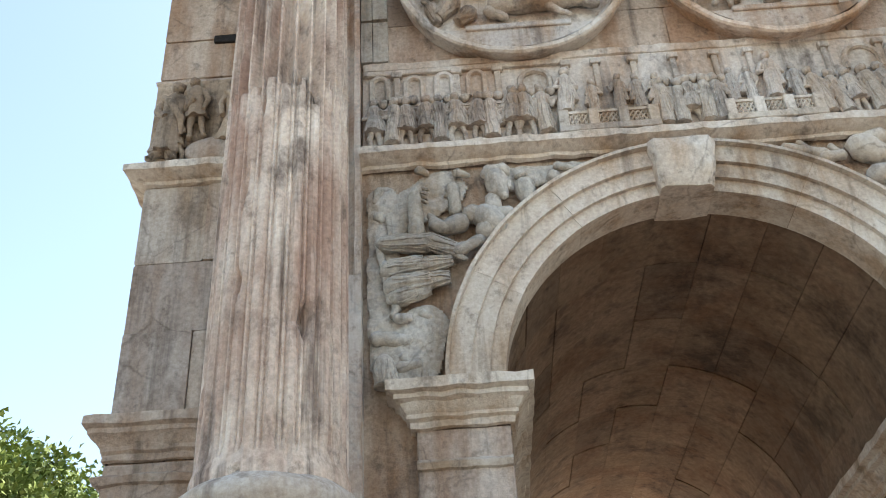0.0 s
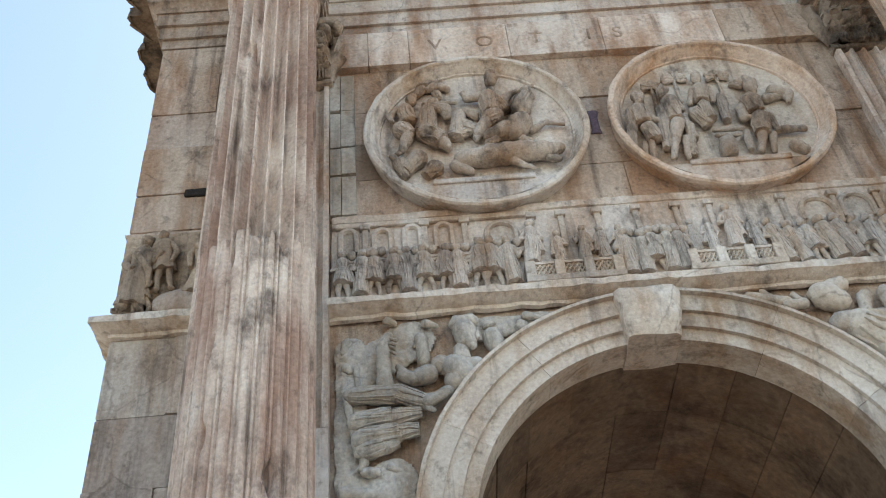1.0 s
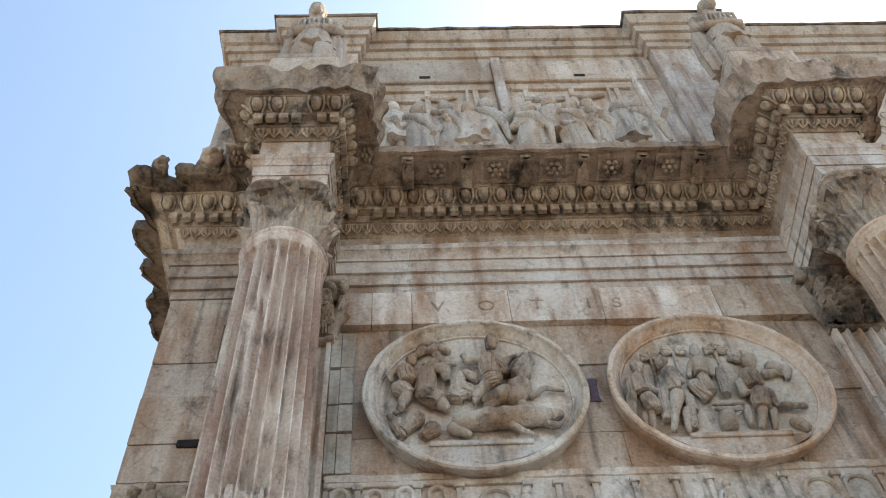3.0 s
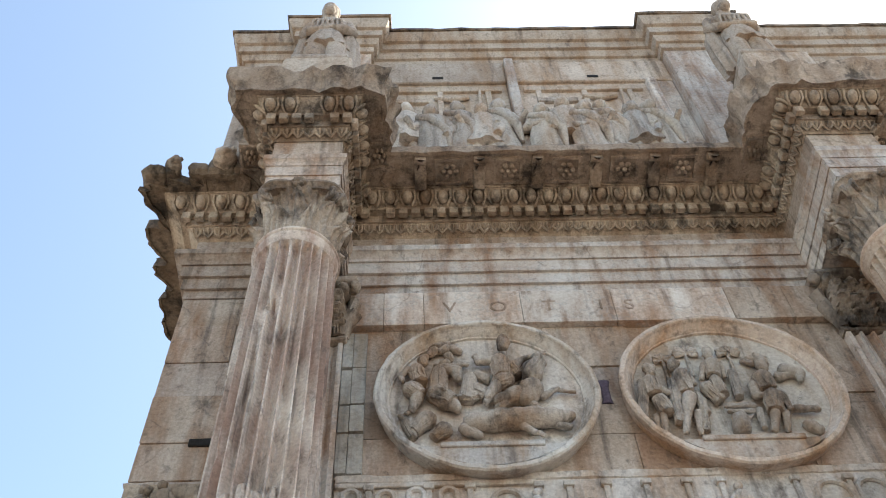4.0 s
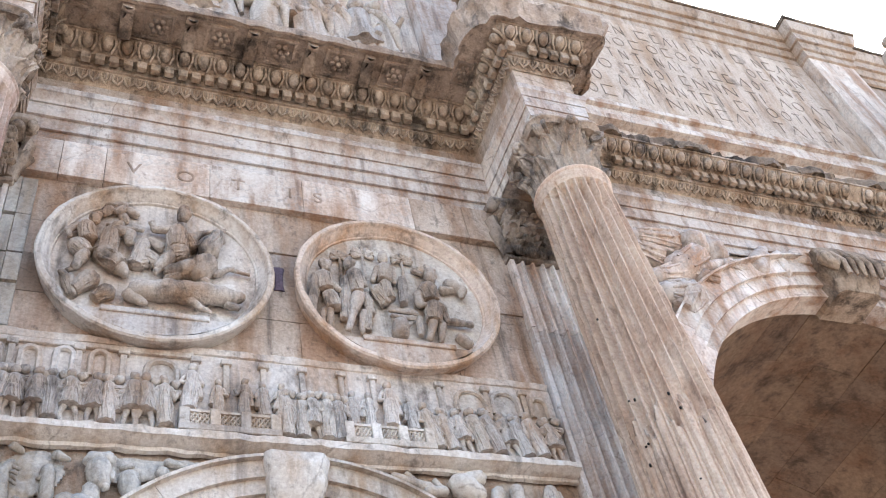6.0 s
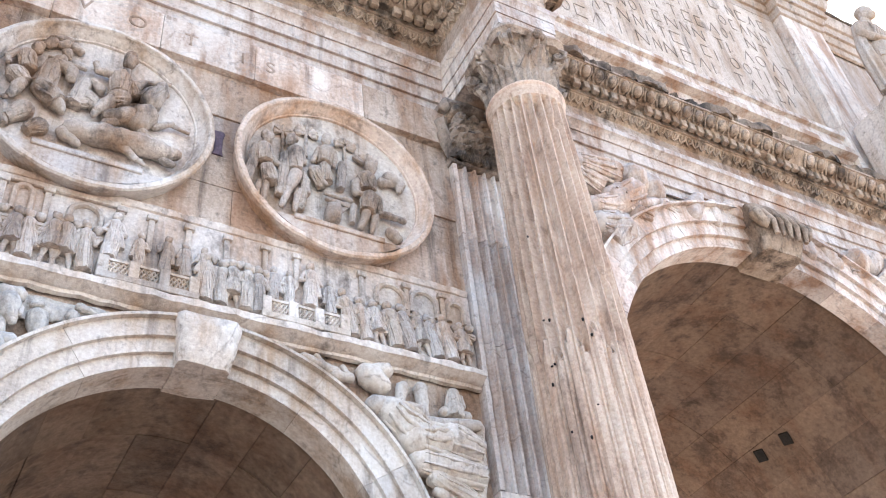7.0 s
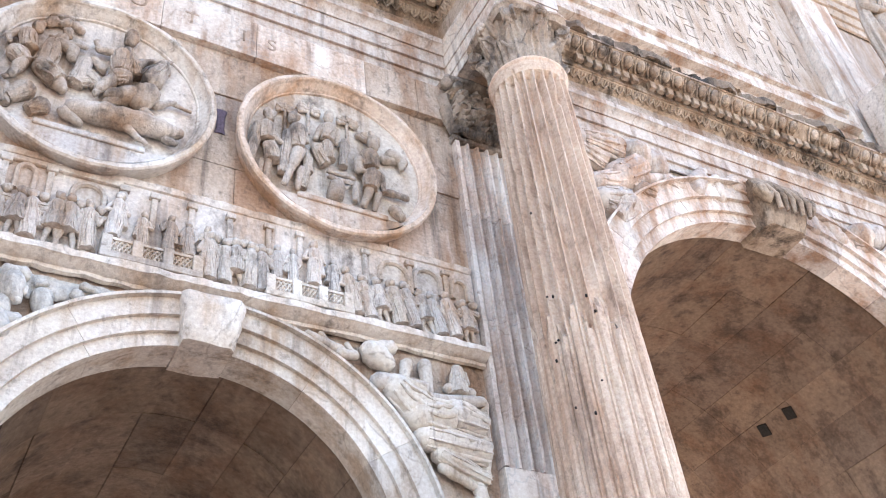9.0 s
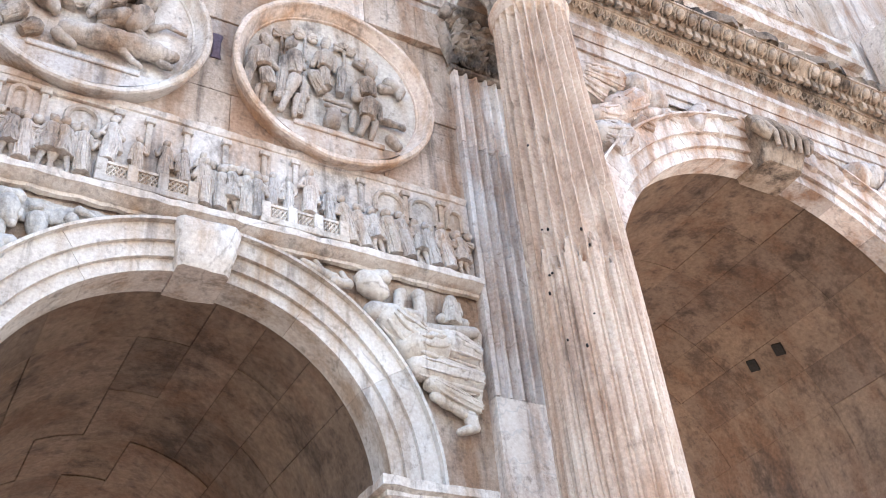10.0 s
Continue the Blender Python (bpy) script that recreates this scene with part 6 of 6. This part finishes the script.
def winged_spandrel(side):
    """A flying winged form with small figures beside the middle arch."""
    t, rp_ = sculptor("white marble relief of a flying winged form beside the arch", M_WHITE, 5 + side)

    def rp(name, strokes):
        rp_(name, [(XC + side * a, ZC + b, ra, XC + side * c, ZC + d, rb, hi, fo, de) for a, b, ra, c, d, rb, hi, fo, de in strokes])

    rp("wing", [q(-3.20, 3.88, 0.179, -2.62, 3.87, 0.235, 0.06, 5, 0.3), q(-3.28, 3.71, 0.132, -2.90, 3.56, 0.165, 0.05, 5, 0.3)])
    rp("carved_head", [q(-2.31, 3.92, 0.216, -2.28, 3.83, 0.192, 0.26), q(-2.32, 3.99, 0.181, -2.21, 4.02, 0.157, 0.22)])
    rp("torso", [q(-2.72, 3.31, 0.224, -2.36, 3.65, 0.202, 0.22, 3, 0.1), q(-3.14, 3.09, 0.150, -2.77, 3.22, 0.182, 0.18, 4, 0.2)])
    rp("bent_arm", [q(-2.61, 3.58, 0.115, -2.84, 3.41, 0.115, 0.26), q(-2.85, 3.41, 0.100, -2.94, 3.10, 0.089, 0.27)])
    rp("forearm", [q(-2.81, 3.17, 0.110, -2.32, 3.41, 0.099, 0.27), q(-2.32, 3.41, 0.105, -1.84, 3.64, 0.076, 0.26)])
    rp("carved_shield", [q(-2.03, 3.87, 0.244, -2.00, 3.80, 0.232, 0.10)])
    rp("drapery", [q(-3.15, 2.76, 0.188, -2.81, 2.77, 0.241, 0.20, 5, 0.25), q(-2.81, 2.77, 0.237, -3.03, 2.49, 0.161, 0.18, 4, 0.25), q(-2.42, 3.20, 0.171, -2.25, 3.14, 0.137, 0.14, 5, 0.3), q(-3.28, 2.89, 0.104, -3.28, 2.64, 0.094, 0.12)])
    rp("trophy", [q(-1.87, 3.52, 0.145, -1.65, 3.53, 0.133, 0.12, 3, 0.3), q(-1.71, 3.67, 0.074, -1.31, 3.80, 0.074, 0.14)])
    rp("cupid", [q(-1.21, 3.87, 0.155, -1.38, 3.58, 0.168, 0.18), q(-1.13, 4.00, 0.105, -1.11, 4.03, 0.105, 0.20), q(-1.48, 3.57, 0.087, -1.58, 3.42, 0.075, 0.16)])
    rp("cupid", [q(-0.90, 3.94, 0.106, -0.88, 3.97, 0.100, 0.20), q(-0.92, 3.79, 0.132, -0.92, 3.63, 0.118, 0.18)])
    rp("garland", [q(-0.50, 3.98, 0.205, -0.29, 3.95, 0.178, 0.13, 3, 0.3), q(-0.44, 3.84, 0.123, -0.29, 3.81, 0.095, 0.12)])


bearded_spandrel()
draped_spandrel()
winged_spandrel(1)
winged_spandrel(-1)

M_PURPLE = stone("purple_porphyry", (0.17, 0.13, 0.17), (0.12, 0.09, 0.12), (0.1, 0.07, 0.08), (0.06, 0.05, 0.06))

# ---- lettered band ----
band = thing("lettered_band", "pale marble band with worn brown capital letters", "inscription")
xs = [-2.78, -2.36, -1.90, -0.77, 0.30, 1.65, 2.34, 2.79]
for k, (a, b) in enumerate(zip(xs, xs[1:])):
    block(band, M_WHITE if k not in (5, 6) else M_WALL, a, b, 11.35, 11.97, -0.10, 0.13, "band_slab")
bm = bmesh.new()
sweep(bm, [(0.0, 11.98), (0.03, 11.99), (0.03, 12.03), (0.0, 12.04)], [(-2.78, 0.0), (2.79, 0.0)], None, 0.2)
part("band_fillet", bm, M_WALL, band)
M_LETTER = stone("brown_letter_stain", (0.50, 0.43, 0.37), (0.34, 0.25, 0.19), (0.22, 0.14, 0.09), (0.14, 0.10, 0.07), dark_at=0.5, bump=0.2)
for ch, x in (("V", -1.60), ("O", -1.04), ("T", -0.45), ("I", 0.15), ("S", 0.48)):
    cu = bpy.data.curves.new("letter", "FONT")
    cu.body, cu.size, cu.extrude, cu.align_x, cu.resolution_u = ch, 0.27, 0.003, "CENTER", 4
    tmp = bpy.data.objects.new("letter_curve", cu)
    me = bpy.data.meshes.new_from_object(tmp)
    me.materials.clear()
    me.materials.append(M_LETTER)
    bpy.data.objects.remove(tmp)
    piece("letter", me, band, Matrix.Translation((x, -0.103, 11.57)) @ Matrix.Rotation(math.pi / 2, 4, "X"))

# ---- carved attic panels and the long inscription ----
def attic_panel(x0, x1, seed, label):
    t = thing("attic_panel", label, "relief", "panels of the attic")
    t.matrix_basis = ATTIC_SIZE
    r = rng(seed)
    bm = bmesh.new()
    box(bm, x0, x1, 0.15, 0.21, 15.1, 19.1)
    part("panel_slab", bm, M_ATTIC, t)
    n = 6
    for k in range(n):
        back = k % 2
        bm = bmesh.new()
        x = x0 + 0.22 + (x1 - x0 - 0.44) * (k + r.uniform(-0.1, 0.1)) / (n - 1)
        figure(bm, x, 0.06 if back else -0.02, 15.55 + 0.3 * back + r.uniform(0, 0.1), r.uniform(2.0, 2.15), r, k % 3 != 1, r.uniform(-0.05, 0.05), r.randrange(4))
        rough(bm, 0.022, 7, seed + k)
        part("relief_figure", bm, M_RELIEF, t, smooth=60)

    def bg(name, build):
        bm = bmesh.new()
        build(bm)
        rough(bm, 0.01, 5)
        part(name, bm, M_ATTIC, t)

    for k in range(3):
        x = x0 + 0.35 + (x1 - x0 - 0.7) * k / 2
        bg("carved_pillar", lambda bm: box(bm, x - 0.05, x + 0.05, 0.10, 0.16, 17.4, 18.85, 0.01))
    bg("carved_beam", lambda bm: box(bm, x0 + 0.1, x1 - 0.1, 0.09, 0.16, 18.75, 18.9, 0.01))
    bg("carved_beam", lambda bm: box(bm, x0 + 0.3, x0 + 1.0, 0.08, 0.16, 18.3, 18.42, 0.01))
    bg("garland", lambda bm: tube(bm, [(x0 + 1.1, 0.11, 18.5), (x0 + 1.4, 0.08, 18.36), (x0 + 1.7, 0.11, 18.5)], [0.04, 0.05, 0.04], 8))
    bg("standard_pole", lambda bm: tube(bm, [(x1 - 0.55, 0.11, 17.6), (x1 - 0.5, 0.10, 18.8)], [0.03, 0.03], 8))


attic_panel(-2.70, -0.29, 31, "pale marble attic panel with standing figures")
attic_panel(-0.10, 2.22, 32, "pale marble attic panel with standing figures and a banner")

# darker grey paints the shade of cut letters on slightly raised bars
M_CUT = stone("grey_stroke_shade", (0.46, 0.40, 0.35), (0.35, 0.29, 0.24), (0.2, 0.15, 0.11), (0.12, 0.09, 0.07), bump=0.2)
inscription = thing("inscription_slab", "white marble slab with many rows of worn small letters", "inscription")
inscription.matrix_basis = ATTIC_SIZE
bm = bmesh.new()
box(bm, 4.0, 12.1, 0.125, 0.21, 16.45, 19.95)
part("slab", bm, M_ATTIC, inscription)
bm = bmesh.new()
r = rng(55)
for row in range(6):
    z = 19.36 - row * 0.50
    x = 4.3 + r.uniform(0, 0.3)
    while x < 11.7:
        w = r.uniform(0.12, 0.26)
        y = 0.1215
        kind_ = r.randrange(6)
        if kind_ == 0:
            tube(bm, [(x + w / 2 + w / 2 * math.cos(a), y, z + 0.16 + 0.15 * math.sin(a)) for a in (i * math.pi / 5 for i in range(11))], [0.011] * 11, 4)
        elif kind_ == 1:
            tube(bm, [(x, y, z), (x + w / 2, y, z + 0.31), (x + w, y, z)], [0.012] * 3, 4)
        elif kind_ == 2:
            tube(bm, [(x, y, z), (x, y, z + 0.31), (x + w, y, z), (x + w, y, z + 0.31)], [0.012] * 4, 4)
        elif kind_ == 3:
            tube(bm, [(x + w, y, z + 0.31), (x, y, z + 0.31), (x, y, z), (x + w, y, z)], [0.012] * 4, 4)
        elif kind_ == 4:
            tube(bm, [(x, y, z + 0.31), (x + w, y, z + 0.31)], [0.012] * 2, 4)
            tube(bm, [(x + w / 2, y, z + 0.31), (x + w / 2, y, z)], [0.012] * 2, 4)
        else:
            tube(bm, [(x, y, z), (x, y, z + 0.31)], [0.012] * 2, 4)
        x += w + r.uniform(0.10, 0.17) + (0.2 if r.random() < 0.12 else 0.0)
tagged(part("letter_bars", bm, M_CUT, inscription, "rows of worn letter strokes with their shade painted grey"), kind="stuff")

# square vault holes as dark blocks, their inner shade painted
for a, y in ((0.787, 3.19), (0.781, 2.60)):
    bm = bmesh.new()
    box(bm, -0.11, 0.11, -0.09, 0.09, -0.02, 0.05, 0.01)
    h = part("putlog_hole", bm, M_HOLE_SHADE, middle_vault, "dark block for the shade of a square vault hole")
    h.matrix_basis = Matrix.Translation((XC + (RC + 0.025) * math.cos(a), y, ZC + (RC + 0.025) * math.sin(a))) @ Matrix.Rotation(math.pi / 2 - a, 4, "Y") @ Matrix.Rotation(0.3, 4, "Z")

# ---- trees beyond the corner ----
def leaf_material():
    m = bpy.data.materials.new("pine_foliage")
    m.use_nodes = True
    t = m.node_tree
    b = t.nodes["Principled BSDF"]
    pos = t.nodes.new("ShaderNodeNewGeometry")
    n = nd(t, "ShaderNodeTexNoise", Scale=1.2, Detail=5.0)
    t.links.new(pos.outputs["Position"], n.inputs["Vector"])
    t.links.new(ramp(t, n.outputs["Fac"], [(0.3, (0.05, 0.09, 0.015)), (0.7, (0.16, 0.22, 0.04))]), b.inputs["Base Color"])
    b.inputs["Roughness"].default_value = 0.7
    return m


M_LEAF = leaf_material()
M_BARK = stone("pine_bark", (0.16, 0.11, 0.08), (0.12, 0.08, 0.06), (0.09, 0.06, 0.045), (0.05, 0.04, 0.03))


def tree(x, y, h, spread, seed, label):
    t = thing("pine_tree", label, "tree", "trees behind the arch", at=(x, y, 0))
    r = rng(seed)
    bm = bmesh.new()
    tube(bm, [(0, 0, 0), (0.2, 0.1, h * 0.3), (0.1, 0.3, h * 0.6), (0.2, 0.1, h * 0.85)], [0.42, 0.34, 0.26, 0.12], 10)
    part("trunk", bm, M_BARK, t, smooth=60)
    tips = []
    for k in range(9):
        a, l = r.uniform(0, 6.28), spread * r.uniform(0.5, 0.95)
        z0 = h * r.uniform(0.55, 0.75)
        tip = (l * math.cos(a), l * math.sin(a), h * r.uniform(0.8, 0.95))
        bm = bmesh.new()
        tube(bm, [(0.15, 0.2, z0), (tip[0] * 0.5, tip[1] * 0.5, (z0 + tip[2]) / 2 + 0.2), tip], [0.14, 0.09, 0.04], 7)
        part("limb", bm, M_BARK, t, smooth=60)
        tips.append(Vector(tip))
    tips.append(Vector((0, 0, h * 0.95)))
    vs, fs = [], []
    for tip in tips:
        for k in range(26):
            c = tip + Vector((r.gauss(0, spread * 0.2), r.gauss(0, spread * 0.2), r.gauss(0, h * 0.035)))
            for j in range(64):
                d = Vector((r.gauss(0, 1), r.gauss(0, 1), r.gauss(0, 0.8)))
                p = c + d * 0.26
                u = Vector((r.gauss(0, 1), r.gauss(0, 1), r.gauss(0, 1))).normalized() * 0.10
                w = d.normalized() * 0.17
                i = len(vs)
                vs += [p - u, p + u, p + w]
                fs.append((i, i + 1, i + 2))
    me = bpy.data.meshes.new("crown")
    me.from_pydata([tuple(v) for v in vs], [], fs)
    me.materials.append(M_LEAF)
    part("crown", me, None, t)
    return t


for k, (az, dist, h, sp) in enumerate(((-26.3, 34, 15.6, 3.2), (-23.1, 36, 15.2, 3.0), (-20.1, 33, 13.9, 2.6), (-28.0, 30, 14.2, 3.0))):
    tree(-2.0 + dist * math.sin(radians(az)), -7.0 + dist * math.cos(radians(az)), h, sp, 60 + k, "green umbrella pine standing behind the arch")

# broken slot as a dark box, its shade in the colour
bm = bmesh.new()
box(bm, -4.24, -4.02, -0.028, 0.02, 9.55, 9.66, 0.01)
rough(bm, 0.012, 9)
part("slot_hole", bm, M_HOLE_SHADE, wall_north, "dark block for the shade of a slot broken into the stone")
bm = bmesh.new()
tube(bm, [(-0.03, -0.01, 10.40), (-0.03, -0.02, 10.28), (-0.03, -0.02, 10.12), (-0.03, -0.01, 10.05)], [(0.07, 0.02), (0.045, 0.02), (0.045, 0.02), (0.06, 0.02)], 8)
part("purple_inlay", bm, M_PURPLE, wall_north, "remnant of purple stone inlay between the roundels")

# ---- facing stones, joints open between them ----
ashlar(wall_north, XL, -3.2, 9.11, ZA - 0.01, 21, [M_PIER, M_WALL, M_WALL], (0.45, 0.75), (0.5, 0.95))
ashlar(wall_north, XL, -3.2, 5.58, 7.80, 22, [M_PIER, M_ARCH], (0.45, 0.75), (0.5, 0.95))
ashlar(wall_north, XL, -3.2, 0.0, 5.20, 23, [M_PIER], (0.6, 0.9), (0.7, 1.0))
ashlar(wall_north, -2.80, 2.80, 9.07, 11.35, 24, [M_WALL], (0.35, 0.62), (0.4, 1.1))
ashlar(wall_north, 3.6, 3.9, 9.07, ZA, 25, [M_WALL], (0.4, 0.7), (0.3, 0.3))
r = rng(313)
z = 9.09
while z < 11.2:
    h = min(r.uniform(0.35, 0.75), 11.34 - z)
    for x0, x1 in ((-2.795, -2.68), (-2.68, -2.53)):
        block(wall_north, M_SPAN, x0, x1, z, z + h - r.uniform(0.0, 0.04), -0.055 - r.uniform(0, 0.03), 0.07)
    z += h
bm = bmesh.new()
box(bm, XL + 0.014, XL + 0.06, 0.03, DEPTH, 0.0, ZT - 0.06)
tagged(part("wall_end", bm, M_PIER), "grey stone end wall of the arch", "wall", kind="structure")
